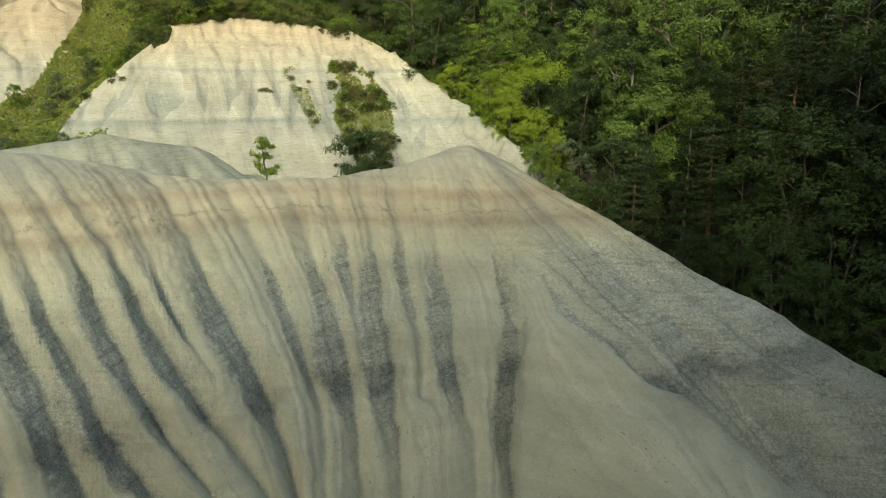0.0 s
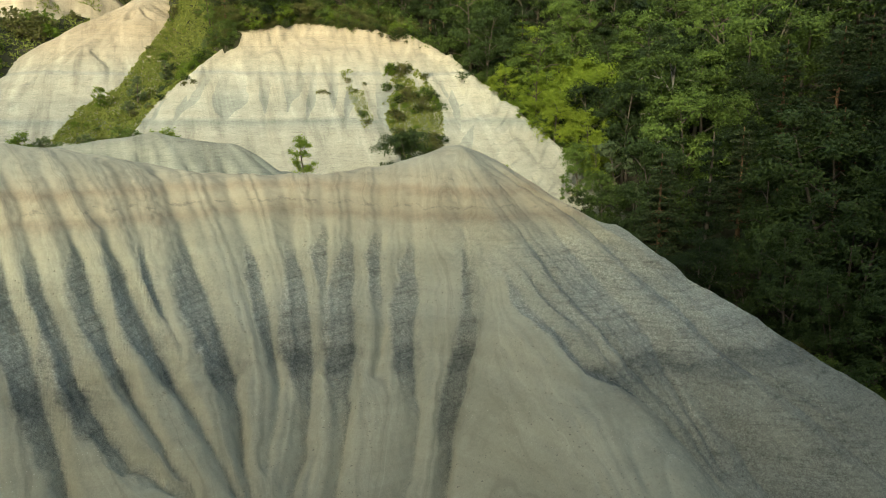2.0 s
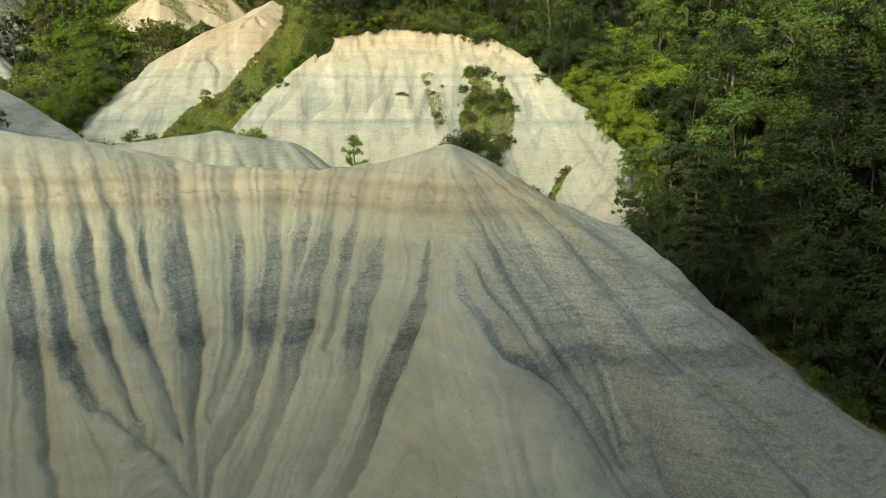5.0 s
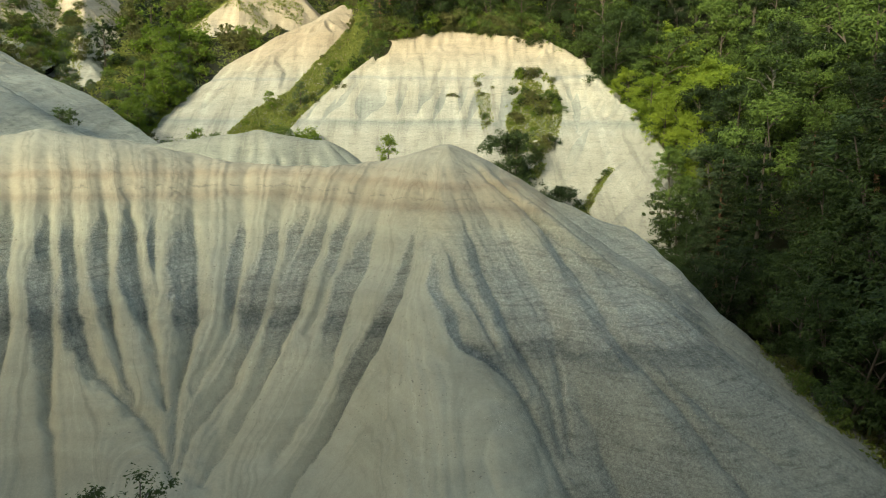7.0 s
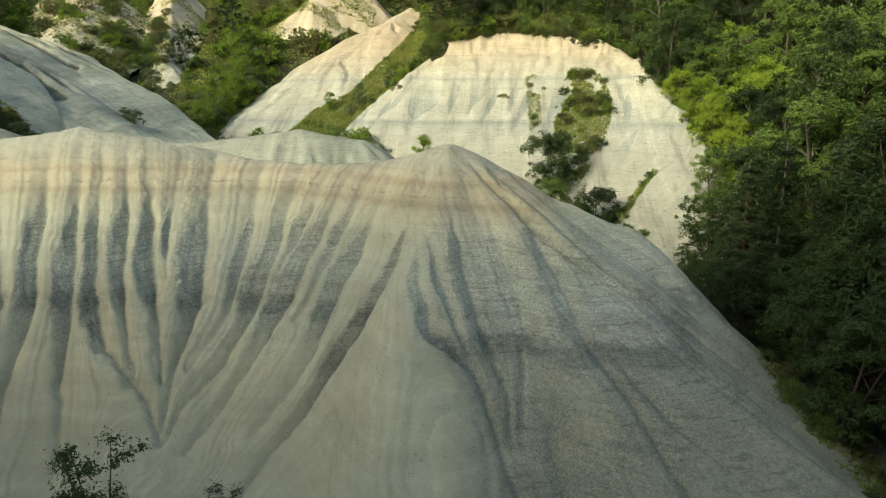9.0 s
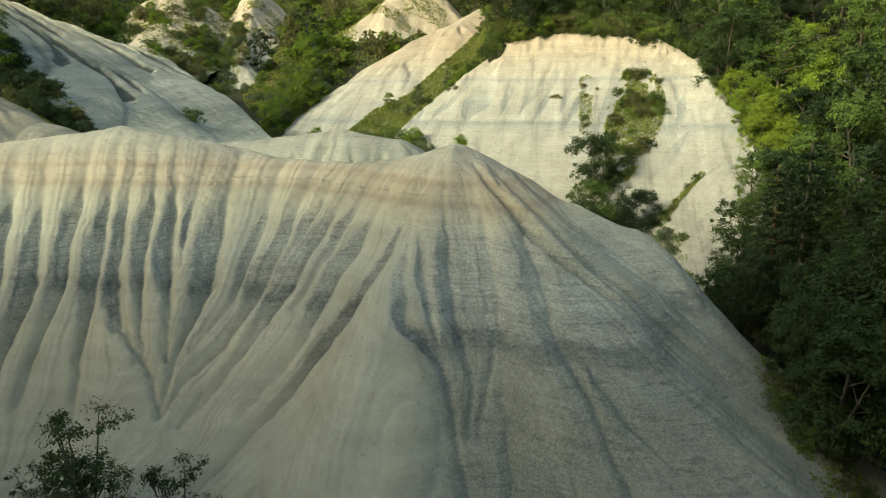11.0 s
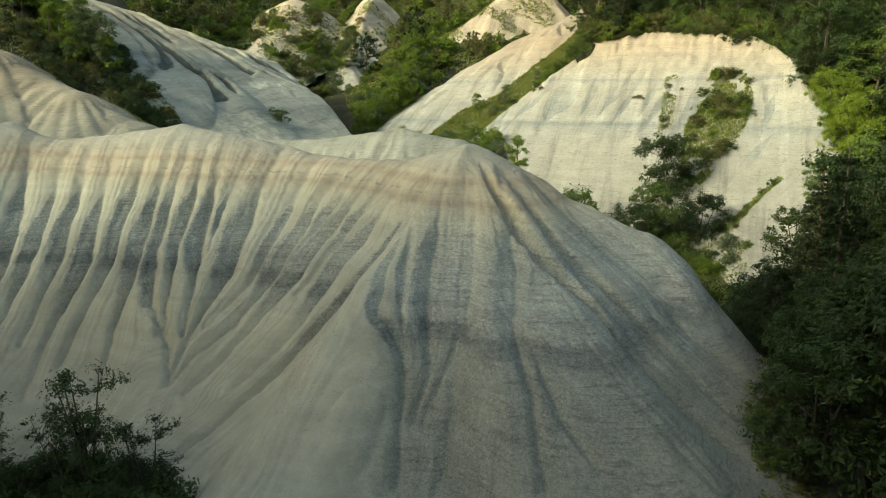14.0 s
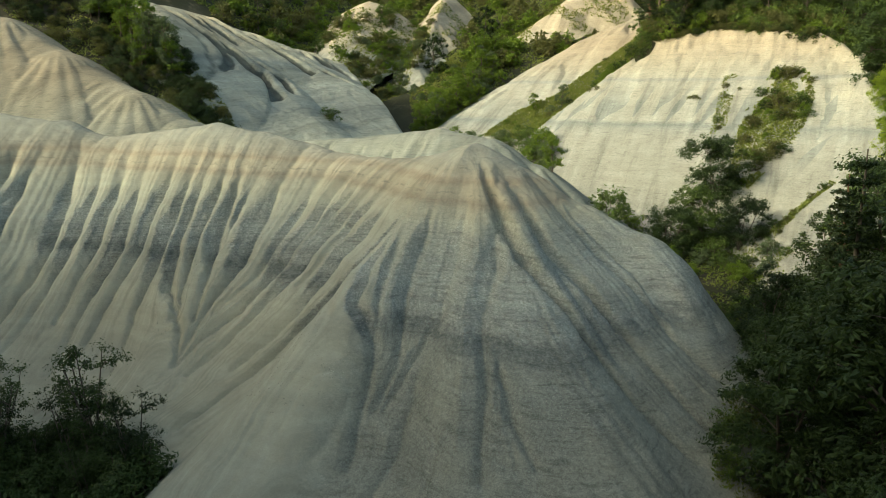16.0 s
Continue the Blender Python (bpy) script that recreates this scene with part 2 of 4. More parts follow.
def soil(name, a, b, c):
    m, nt = material(name)
    pos = node(nt, "NewGeometry").outputs[0]
    n1 = noise_of(nt, pos, 0.35, 5, 0.6)
    n2 = noise_of(nt, pos, 5.0, 6, 0.7)
    col = mix(nt, n1, a, b)
    col = mix(nt, ramp(nt, n1, [(0.55, 0.0), (0.66, 0.8)]), col, c)
    col = mix(nt, 0.5, col, ramp(nt, n2, [(0.25, 0.3), (0.75, 0.7)]), "OVERLAY")
    finish(nt, col, n2, 0.7, 0.12)
    return m


# scrub brown, darkened to hold the shade on the wooded spur
SCRUB_SOIL = soil("scrub_soil", (0.03, 0.03, 0.016), (0.06, 0.052, 0.03), (0.10, 0.085, 0.055))
SOIL = soil("forest_soil", (0.02, 0.023, 0.011), (0.042, 0.04, 0.02), (0.085, 0.07, 0.045))


def leaf_mat(name, dark, light, through_light=0.35, spread=0.5):
    """Leaves: colour varies from tree to tree and from leaf to leaf; some light passes through them."""
    m, nt = material(name)
    per = node(nt, "ObjectInfo").outputs["Random"]
    isl = node(nt, "NewGeometry").outputs["Random Per Island"]
    # skewed dark, so leaf colour imitates lit tufts and black gaps in crowns
    fac = maths(nt, "ADD", maths(nt, "MULTIPLY", per, spread), maths(nt, "MULTIPLY", maths(nt, "POWER", isl, 1.8), 1 - spread))
    col = mix(nt, fac, dark, light)
    d = node(nt, "BsdfPrincipled", Roughness=0.55)
    d.inputs["Specular IOR Level"].default_value = 0.15
    nt.links.new(col, d.inputs["Base Color"])
    t = node(nt, "BsdfTranslucent", Color=mix(nt, 0.35, col, (0.22, 0.28, 0.02)))
    s = node(nt, "MixShader", i0=through_light, i1=d.outputs[0], i2=t.outputs[0])
    o = node(nt, "OutputMaterial")
    nt.links.new(s.outputs[0], o.inputs[0])
    return m


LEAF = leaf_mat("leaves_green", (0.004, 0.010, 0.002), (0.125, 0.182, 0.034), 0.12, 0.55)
# lighter leaf green, with sunlight on the shrubs put into its colour
LEAF_SUN = leaf_mat("leaves_sunlit", (0.06, 0.105, 0.012), (0.20, 0.265, 0.035), 0.4, 0.35)
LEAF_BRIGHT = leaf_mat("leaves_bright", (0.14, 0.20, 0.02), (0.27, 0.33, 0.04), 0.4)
# dark leaf green; on near trees and the thicket it stands for shade
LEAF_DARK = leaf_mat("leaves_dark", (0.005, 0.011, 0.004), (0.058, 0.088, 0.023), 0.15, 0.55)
LEAF_GREY = leaf_mat("leaves_grey_green", (0.06, 0.085, 0.04), (0.13, 0.16, 0.08))
LEAF_DRY = leaf_mat("leaves_olive", (0.06, 0.065, 0.02), (0.15, 0.14, 0.05))
NEEDLE = leaf_mat("pine_needles", (0.022, 0.038, 0.014), (0.065, 0.075, 0.03), 0.15)
GRASS = leaf_mat("grass_blades", (0.11, 0.145, 0.025), (0.27, 0.27, 0.075), 0.3)


def bark(name, a, b):
    m, nt = material(name)
    pos = node(nt, "TexCoord").outputs["Object"]
    n = noise_of(nt, stretched(nt, pos, 6, 6, 1.2), 1.5, 5, 0.65)
    finish(nt, mix(nt, n, a, b), n, 0.6, 0.05)
    return m


BARK = bark("bark_brown", (0.05, 0.04, 0.03), (0.16, 0.13, 0.10))
BARK_PALE = bark("bark_pale", (0.10, 0.09, 0.07), (0.26, 0.235, 0.19))
BARK_RED = bark("bark_pine", (0.09, 0.055, 0.035), (0.24, 0.14, 0.08))


# ---- shape helpers ----
def lattice(ix, iy, seed):
    h = (ix * 374761393 + iy * 668265263 + seed * 974711) & 0xFFFFFFFF
    h = ((h ^ (h >> 13)) * 1274126177) & 0xFFFFFFFF
    return ((h ^ (h >> 16)) & 0xFFFF) / 65535.0


def vnoise(x, y, seed=0):
    """Smooth value noise, 0 to 1."""
    x, y = np.asarray(x, float), np.asarray(y, float)
    ix, iy = np.floor(x).astype(np.int64), np.floor(y).astype(np.int64)
    fx, fy = x - ix, y - iy
    fx, fy = fx * fx * (3 - 2 * fx), fy * fy * (3 - 2 * fy)
    a, b = lattice(ix, iy, seed), lattice(ix + 1, iy, seed)
    c, d = lattice(ix, iy + 1, seed), lattice(ix + 1, iy + 1, seed)
    return (a + (b - a) * fx) * (1 - fy) + (c + (d - c) * fx) * fy


def fbm(x, y, seed=0, octaves=4):
    out, amp, tot = 0.0, 1.0, 0.0
    for k in range(octaves):
        out, tot = out + amp * vnoise(np.asarray(x) * 2**k, np.asarray(y) * 2**k, seed + 7 * k), tot + amp
        amp *= 0.5
    return out / tot


def step(x, a, b):
    t = np.clip((x - a) / (b - a), 0, 1)
    return t * t * (3 - 2 * t)


def swept(X, Y, crest, slope, soft, blend=0.0):
    """The height of a ridge whose crest runs through the given points, with its sides falling away; how far along and how far down it each place lies."""
    best = np.full(np.shape(X), -1e9)
    along, down = np.zeros(np.shape(X)), np.zeros(np.shape(X))
    s0, all_z = 0.0, []
    for (ax, ay, az, *ka), (bx, by, bz, *kb) in zip(crest, crest[1:]):
        ex, ey = bx - ax, by - ay
        length = math.hypot(ex, ey)
        t = np.clip(((X - ax) * ex + (Y - ay) * ey) / length**2, 0, 1)
        dx, dy = X - ax - t * ex, Y - ay - t * ey
        d = np.hypot(dx, dy)
        fall = ka[0] + t * (kb[0] - ka[0]) if ka and kb else slope
        z = az + t * (bz - az) - fall * (np.sqrt(d * d + soft * soft) - soft)
        u = s0 + t * length + 5.0 * np.arctan2(dx, -dy)
        up = z > best
        best, along, down = np.where(up, z, best), np.where(up, u, along), np.where(up, d, down)
        all_z.append(z)
        s0 += length
    if blend:
        best = best + blend * np.log(sum(np.exp((z - best) / blend) for z in all_z)) - blend * 0.69
    return best, along, down


def saw(p, round_off=0.06):
    """A wave from 0 in the runnels to 1 on the ribs, nearly straight-sided."""
    t = np.abs(p - np.floor(p) - 0.5) * 2
    return 1 - np.sqrt(t * t + round_off * round_off) + round_off * 0.5


def rounded(p):
    """Rounded ribs between sharp runnels."""
    return np.abs(np.sin(math.pi * p)) ** 0.7


def fluted(u, d, pitch, deep, start, fade, seed):
    """Rain flutes: straight-sided ribs and runnels down a slope, that meet lower down."""
    w = fbm(u * 0.22 / pitch, d * 0.05, seed) - 0.5
    p = u / pitch + 1.2 * w
    fine = rounded(p)
    wide = rounded(p / 3 + 0.13)
    tiny = saw(p * 2.7 + 2 * vnoise(u * 0.5, d * 0.2, seed + 9), 0.15)
    low = step(d, fade * 0.35, fade * 0.8)
    rib = fine * (1 - low * 0.5) + wide * (0.2 + low * 1.3) + tiny * 0.10
    size = deep * step(d, start, start + 3.5) * (0.65 + 0.6 * vnoise(u * 0.16, d * 0.05, seed + 3)) * (1 - 0.6 * step(d, fade * 0.8, fade * 1.3))
    return size * (rib - 0.7)


GRIDS = {}


def grid_height(name, x, y):
    """The height of a sheet that has been built, between the points of its grid."""
    x0, y0, pitch, Z = GRIDS[name]
    fx, fy = (x - x0) / pitch, (y - y0) / pitch
    ix, iy = np.clip(fx.astype(int), 0, Z.shape[1] - 2), np.clip(fy.astype(int), 0, Z.shape[0] - 2)
    fx, fy = np.clip(fx - ix, 0, 1), np.clip(fy - iy, 0, 1)
    return (Z[iy, ix] * (1 - fx) + Z[iy, ix + 1] * fx) * (1 - fy) + (Z[iy + 1, ix] * (1 - fx) + Z[iy + 1, ix + 1] * fx) * fy


def sheet(name, x0, x1, y0, y1, pitch, height, mat, keep=None, wash=None):
    """A mesh over a grid of the plan at the heights that the function gives."""
    xs, ys = np.arange(x0, x1 + pitch / 2, pitch), np.arange(y0, y1 + pitch / 2, pitch)
    X, Y = np.meshgrid(xs, ys)
    Z = height(X, Y)
    GRIDS[name] = (x0, y0, pitch, Z)
    nx, ny = len(xs), len(ys)
    idx = np.arange(nx * ny).reshape(ny, nx)
    quads = np.stack([idx[:-1, :-1], idx[:-1, 1:], idx[1:, 1:], idx[1:, :-1]], -1).reshape(-1, 4)
    if keep is not None:
        K = keep(X, Y, Z)
        quads = quads[K.ravel()[quads].any(1)]
        used = np.unique(quads)
        remap = np.zeros(nx * ny, np.int64)
        remap[used] = np.arange(len(used))
        quads = remap[quads]
    else:
        used = np.arange(nx * ny)
    V = np.stack([X.ravel()[used], Y.ravel()[used], Z.ravel()[used]], -1)
    me = solid(name, V, quads, mat, True)
    # wash: clay drape, plus painted shade on the fluted hill and the slab
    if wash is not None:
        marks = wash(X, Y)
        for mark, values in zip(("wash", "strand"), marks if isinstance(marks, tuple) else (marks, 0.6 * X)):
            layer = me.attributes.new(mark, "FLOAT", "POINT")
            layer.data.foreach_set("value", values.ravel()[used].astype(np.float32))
    return me


def solid(name, V, F, mat, smooth=False):
    """A mesh datablock from arrays: F holds faces of one size."""
    V, F = np.asarray(V, np.float32), np.asarray(F, np.int32)
    me = bpy.data.meshes.new(name)
    me.vertices.add(len(V))
    me.vertices.foreach_set("co", V.ravel())
    n = F.shape[1]
    me.loops.add(F.size)
    me.loops.foreach_set("vertex_index", F.ravel())
    me.polygons.add(len(F))
    me.polygons.foreach_set("loop_start", np.arange(0, F.size, n, dtype=np.int32))
    me.polygons.foreach_set("loop_total", np.full(len(F), n, np.int32))
    me.polygons.foreach_set("use_smooth", np.full(len(F), smooth))
    me.update(calc_edges=True)
    me.materials.append(mat)
    return me


# ---- the lie of the land ----
def valley(X, Y):
    """The ground between the hills: a gully floor that climbs away, wooded banks east, west and behind, and an unseen
    high bank towards the sun, added to shade the hill.
    """
    Yp = np.maximum(Y, 0)
    floor = -1.5 + 0.24 * Yp - 0.0006 * np.minimum(Yp, 80) ** 2 + 0.11 * np.maximum(-X, 0)
    east = 1.5 + 0.60 * (X - 22.0) + 0.08 * Yp
    w = step(X, -17.0, -4.0)
    kb = np.where(Y > 80, 0.50, 0.50 + 1.2 * w)
    back = (18.5 - 4.0 * np.exp(-(((X + 20) / 9) ** 2)) + 0.40 * (Y - 75)) * (1 - w) + (32.4 + kb * (Y - 80)) * w
    west = 18.0 + 0.62 * (-X - 66.0) + 0.05 * Yp
    q, c = -0.614 * X - 0.789 * Y, 0.789 * X - 0.614 * Y
    # out of view; its steps set how much sun reaches hill and wood
    bank = -2 + step(q, 45, 92) * (26 + 15 * step(c, -80, -58) + 23 * step(c, -23, -12) + 28 * step(c, 3, 20))
    z = np.maximum.reduce([floor, east, back, west, bank])
    z = z + 0.9 * (fbm(X * 0.08, Y * 0.08, 5) - 0.5) * 2 + 0.25 * (fbm(X * 0.5, Y * 0.5, 6) - 0.5)
    return np.minimum(z, 88 + 10 * fbm(X * 0.01, Y * 0.01, 8))


MAIN = [(-70, -12, 27, 0.9), (-52, -4, 23.5, 0.95), (-43, 1.5, 22.3, 1.0), (-38.5, 4.8, 21.6, 1.05), (-35, 6.5, 20.2, 1.08), (-30, 8.8, 20.8, 1.12), (-25.5, 10.6, 21.5, 1.12), (-21, 11.9, 20.7, 0.95),
        (-17.4, 13.0, 19.7, 0.84), (-13.5, 13.2, 18.9, 0.82), (-10, 12.6, 18.8, 0.83), (-5, 12.0, 19.0, 0.87), (-2, 11.2, 19.6, 0.88), (0.3, 10.95, 20.0, 0.88), (4, 11.6, 18.3, 1.1), (8.5, 12.4, 15.9, 1.2), (12.8, 12.3, 14.3, 1.3),
        (15.2, 10.2, 11.8, 1.2), (17.2, 7.4, 9.5, 1.1)]
# how steeply the summit cone falls, by the bearing from due south
NOSE_BEARING = (-90, -40, -22, -12, -7, 5, 11, 18, 24, 35, 44, 52, 70, 90, 120)
NOSE_FALL = (1.1, 1.0, 0.86, 0.69, 0.60, 0.61, 0.69, 0.68, 0.575, 0.55, 0.53, 0.62, 0.66, 0.72, 1.0)

# rain-cut gullies, each from its head down to its foot: places in the plan, the bare face's width, depth
WEST_GULLIES = [
    ([(-43.0, -4.0), (-40.5, -9.0), (-39.5, -14.0)], 1.2, 0.5), ([(-40.6, -1.6), (-38.4, -7.0), (-37.5, -12.0)], 1.0, 0.5), ([(-38.2, 0.6), (-36.2, -5.0), (-35.0, -10.5)], 1.3, 0.6),
    ([(-36.2, -0.1), (-34.2, -4.7), (-33.4, -9.5)], 1.2, 0.6), ([(-33.7, 2.0), (-31.1, -1.4), (-29.8, -5.0), (-29.9, -8.5)], 1.4, 0.7), ([(-31.0, 2.6), (-29.0, -1.5), (-28.0, -5.5), (-27.6, -9.0)], 1.0, 0.5),
    ([(-29.2, 3.2), (-27.0, -1.2), (-25.8, -6.0)], 1.2, 0.6), ([(-27.1, 3.5), (-24.9, -0.7), (-24.2, -5.7), (-23.2, -8.5)], 1.2, 0.7)]
FACE_GULLIES = [
    ([(-25.0, 5.2), (-23.9, 2.0), (-23.1, -0.1), (-22.7, -3.1), (-22.2, -6.0)], 1.0, 0.7), ([(-23.1, 5.4), (-21.7, 2.1), (-21.1, 0.2), (-20.3, -2.4), (-19.6, -4.2), (-18.4, -7.0)], 1.05, 0.7),
    ([(-21.9, 5.7), (-19.6, 0.2), (-18.3, -1.8), (-16.3, -3.0), (-15.0, -3.8), (-13.6, -5.6)], 1.05, 0.7), ([(-20.3, 6.2), (-18.2, 0.4), (-16.7, -2.1), (-15.9, -3.2)], 1.05, 0.7),
    ([(-19.0, 6.6), (-16.5, 0.8), (-15.6, -0.7), (-14.5, -2.9)], 1.25, 0.75), ([(-17.4, 6.4), (-16.5, 2.8), (-16.2, 1.2)], 0.4, 0.3),
    ([(-15.6, 8.0), (-14.0, 1.6), (-14.1, -2.9), (-13.8, -5.0)], 1.5, 0.6), ([(-12.6, 8.0), (-12.2, 4.0), (-12.4, 1.0), (-13.2, -2.0)], 0.7, 0.3)]
BOWL_GULLIES = [
    ([(-10.2, 8.2), (-10.3, 3.4), (-10.9, 0.4), (-13.0, -3.8), (-13.5, -5.6)], 1.5, 0.42), ([(-8.5, 8.2), (-9.2, 4.6), (-10.0, 1.8)], 0.7, 0.26), ([(-7.1, 7.8), (-8.7, 2.1), (-9.6, -0.3), (-12.3, -5.8)], 1.4, 0.5),
    ([(-5.6, 7.4), (-6.8, 3.8), (-8.0, 0.6)], 0.7, 0.28), ([(-4.1, 6.6), (-4.9, 3.9), (-6.0, 1.2), (-6.6, -1.2), (-9.0, -5.0)], 1.2, 0.38), ([(-1.7, 5.4), (-3.0, 0.6), (-5.4, -2.2), (-7.9, -5.8), (-9.6, -9.0)], 0.8, 0.6)]
NOSE_GULLIES = [
    ([(-1.2, 2.4), (-0.8, -1.0), (0.2, -3.5), (2.4, -5.2), (3.8, -8.5), (4.6, -11.0)], 0.9, 0.30), ([(0.7, 4.4), (1.6, 0.5), (2.5, -2.4), (3.9, -5.5), (4.2, -7.8)], 0.9, 0.32),
    ([(2.7, 5.0), (4.0, 1.0), (4.8, -2.0), (4.8, -5.2), (4.5, -7.6)], 0.9, 0.27), ([(5.0, 4.8), (6.9, 0.5), (7.8, -3.2), (9.6, -5.8), (11.5, -10.4)], 1.5, 0.38), ([(5.8, -6.5), (6.4, -9.5), (6.6, -13.0)], 0.5, 0.2),
    ([(-0.4, 1.6), (0.7, -1.6), (1.3, -3.4), (2.6, -5.6)], 0.5, 0.3), ([(9.5, -4.5), (11.5, -7.0), (13.5, -9.0)], 0.5, 0.22)]
EAST_GULLIES = [
    ([(1.5, 9.3), (5.3, 4.9), (8.1, 2.2), (13.0, -0.7), (15.6, -1.8), (19.3, -2.4)], 0.8, 0.9), ([(4.3, 8.5), (7.9, 5.3), (12.4, 3.2), (16.3, 1.3), (19.4, 0.2)], 0.8, 0.6),
    ([(5.8, 10.4), (9.7, 8.9), (13.1, 7.4), (16.3, 5.4), (19.6, 4.6)], 0.7, 0.5), ([(9.0, 4.0), (12.0, 1.6), (15.0, -0.2)], 0.5, 0.3), ([(8.8, 10.2), (12.0, 9.4), (14.8, 7.6)], 0.5, 0.3)]
GULLIES = WEST_GULLIES + FACE_GULLIES + BOWL_GULLIES + NOSE_GULLIES + EAST_GULLIES


def turn_of(gully):
    """Where a gully lies in the order of the fall lines, from west round to east."""
    x, y = gully[0][len(gully[0]) // 2]
    return x - 100 if x < -2 else math.degrees(math.atan2(x - 0.3, 10.95 - y))


ORDER = {id(g): k for k, g in enumerate(sorted(GULLIES, key=turn_of))}


def lean(X):
    """How far the flutes lean from due south."""
    return 0.33 * step(X, -7.0, -21.0)


CREST_X, CREST_Y, CREST_Z, CREST_K = (np.array(column) for column in zip(*MAIN))
CREST_U = CREST_X + lean(CREST_X) * (CREST_Y - 11)


def main_base(X, Y):
    """The hill without its gullies: a crest, a ruled south face and a cone below the summit."""
    a = swept(X, Y, MAIN, 0.9, 1.6, 0.35)[0]
    u = X + lean(X) * (Y - 11)
    dip = np.interp(u, CREST_U, CREST_Y) - Y
    front = np.interp(u, CREST_U, CREST_Z) - np.interp(u, CREST_U, CREST_K) * (np.sqrt(dip * dip + 9) - 3)
    south = step(dip, -0.5, 0.8) * step(X, 3.0, -1.0)
    a = a * (1 - south) + front * south
    dx, dy = X - 0.3, Y - 10.95
    r, bearing = np.hypot(dx, dy), np.degrees(np.arctan2(dx, -dy))
    fall = sum(np.interp(bearing + turn, NOSE_BEARING, NOSE_FALL) for turn in (-3, -1, 1, 3)) / 4
    cone = 20.0 - fall * (np.sqrt(r * r + 2.25) - 1.5)
    top = np.maximum(a, cone)
    return top + 0.5 * np.log(np.exp((a - top) / 0.5) + np.exp((cone - top) / 0.5)) - 0.15


def cut_by(X, Y, line, rise, wobble):
    """How far each place lies from a gully's line, on which side (west is positive), and how far along it: 0 at its head, 1 at its foot. The line goes on for a stretch above the head, where it is less than 0."""
    best, side, along = np.full(np.shape(X), 1e9), np.ones(np.shape(X)), np.zeros(np.shape(X))
    total = sum(math.dist(p, q) for p, q in zip(line, line[1:]))
    (hx, hy), (nx, ny) = line[0], line[1]
    step_up = rise / math.dist(line[0], line[1])
    s0 = -rise
    line = [(hx + (hx - nx) * step_up, hy + (hy - ny) * step_up)] + line
    for (ax, ay), (bx, by) in zip(line, line[1:]):
        ex, ey = bx - ax, by - ay
        length = math.hypot(ex, ey)
        t = np.clip(((X - ax) * ex + (Y - ay) * ey) / length**2, 0, 1)
        dx, dy = X - ax - t * ex, Y - ay - t * ey
        d = np.hypot(dx, dy)
        near = d < best
        best, along = np.where(near, d, best), np.where(near, (s0 + t * length) / total, along)
        side = np.where(near, np.where(ex * dy - ey * dx < 0, 1.0, -1.0), side)
        s0 += length
    return np.abs(best * side + wobble), np.where(best * side + wobble > 0, 1.0, -1.0), along


def main_relief(X, Y):
    """What the gullies cut away, how far each place lies on a bare gully face (0 to 1), and the fall line that it lies on."""
    wobble = 0.5 * (fbm(X * 0.55, Y * 0.55, 14) - 0.5) + 0.24 * (fbm(X * 1.9, Y * 1.9, 15) - 0.5)
    ragged = 0.5 * (fbm(X * 1.6, Y * 0.9, 16) - 0.5)
    cut, face, rill = np.zeros(np.shape(X)), np.zeros(np.shape(X)), np.zeros(np.shape(X))
    num, den = np.zeros(np.shape(X)), np.full(np.shape(X), 1e-9)
    nearest = np.full(np.shape(X), 9.0)
    for gully in GULLIES:
        line, wide, deep = gully
        d, side, a = cut_by(X, Y, line, 1.0 if gully in EAST_GULLIES else 4.5, wobble)
        open_up = step(a, -0.04, 0.34) * (1 - 0.72 * step(a, 0.42, 0.72))
        w = np.where(side > 0, 0.22 + 0.95 * wide * open_up, 0.25 + 0.32 * wide * open_up)
        t = d / w
        here = step(a, -0.08, 0.25) * (1 - 0.72 * step(a, 0.45, 0.9))
        end = step(d, 2.2, 0.6)
        cut = np.maximum(cut, 1.05 * deep * here * (1 - step(t + ragged * (t > 0.4), 0.0, 1.15)) * end)
        cut = np.maximum(cut, 0.14 * min(1.0, deep / 0.5) * np.exp(-((d / 0.5) ** 2)) * step(a, -0.45, 0.0) * (a < 0.5))
        face = np.maximum(face, (1 - step(t + ragged, 0.62, 1.1)) * np.where(side > 0, 1.0, 0.3) * step(a, 0.0, 0.16) * (1 - 0.92 * step(a, 0.42, 0.72)))
        rill = np.maximum(rill, np.exp(-((d / 0.10) ** 2)) * step(a, 0.0, 0.25) * min(1.0, deep / 0.6))
        nearest = np.minimum(nearest, d)
        weight = 1.0 / (d * d + 0.15) ** 1.5
        num, den = num + weight * 1.9 * ORDER[id(gully)], den + weight
    strand = num / den
    fine = rounded(strand * 1.3 + 0.6 * fbm(X * 0.3, Y * 0.3, 18)) - 0.6
    rib = 0.26 * (1 - np.exp(-nearest / 0.7)) + 0.11 * fine
    return cut + 0.16 * rill - rib, np.clip(face + 0.5 * rill, 0, 1), strand


def main_wash_shade(X, Y):
    """Where washed beige clay drapes the ribs (1) and where the grey rock shows (0), a grey that also holds some shade
    of the hollows and the nose; and the fall line that each place lies on.
    """
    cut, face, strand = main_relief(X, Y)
    # greyer rock on the nose, kept darker still for its shade
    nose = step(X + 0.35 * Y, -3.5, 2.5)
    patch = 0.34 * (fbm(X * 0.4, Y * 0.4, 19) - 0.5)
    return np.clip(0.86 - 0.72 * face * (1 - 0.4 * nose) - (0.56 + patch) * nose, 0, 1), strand


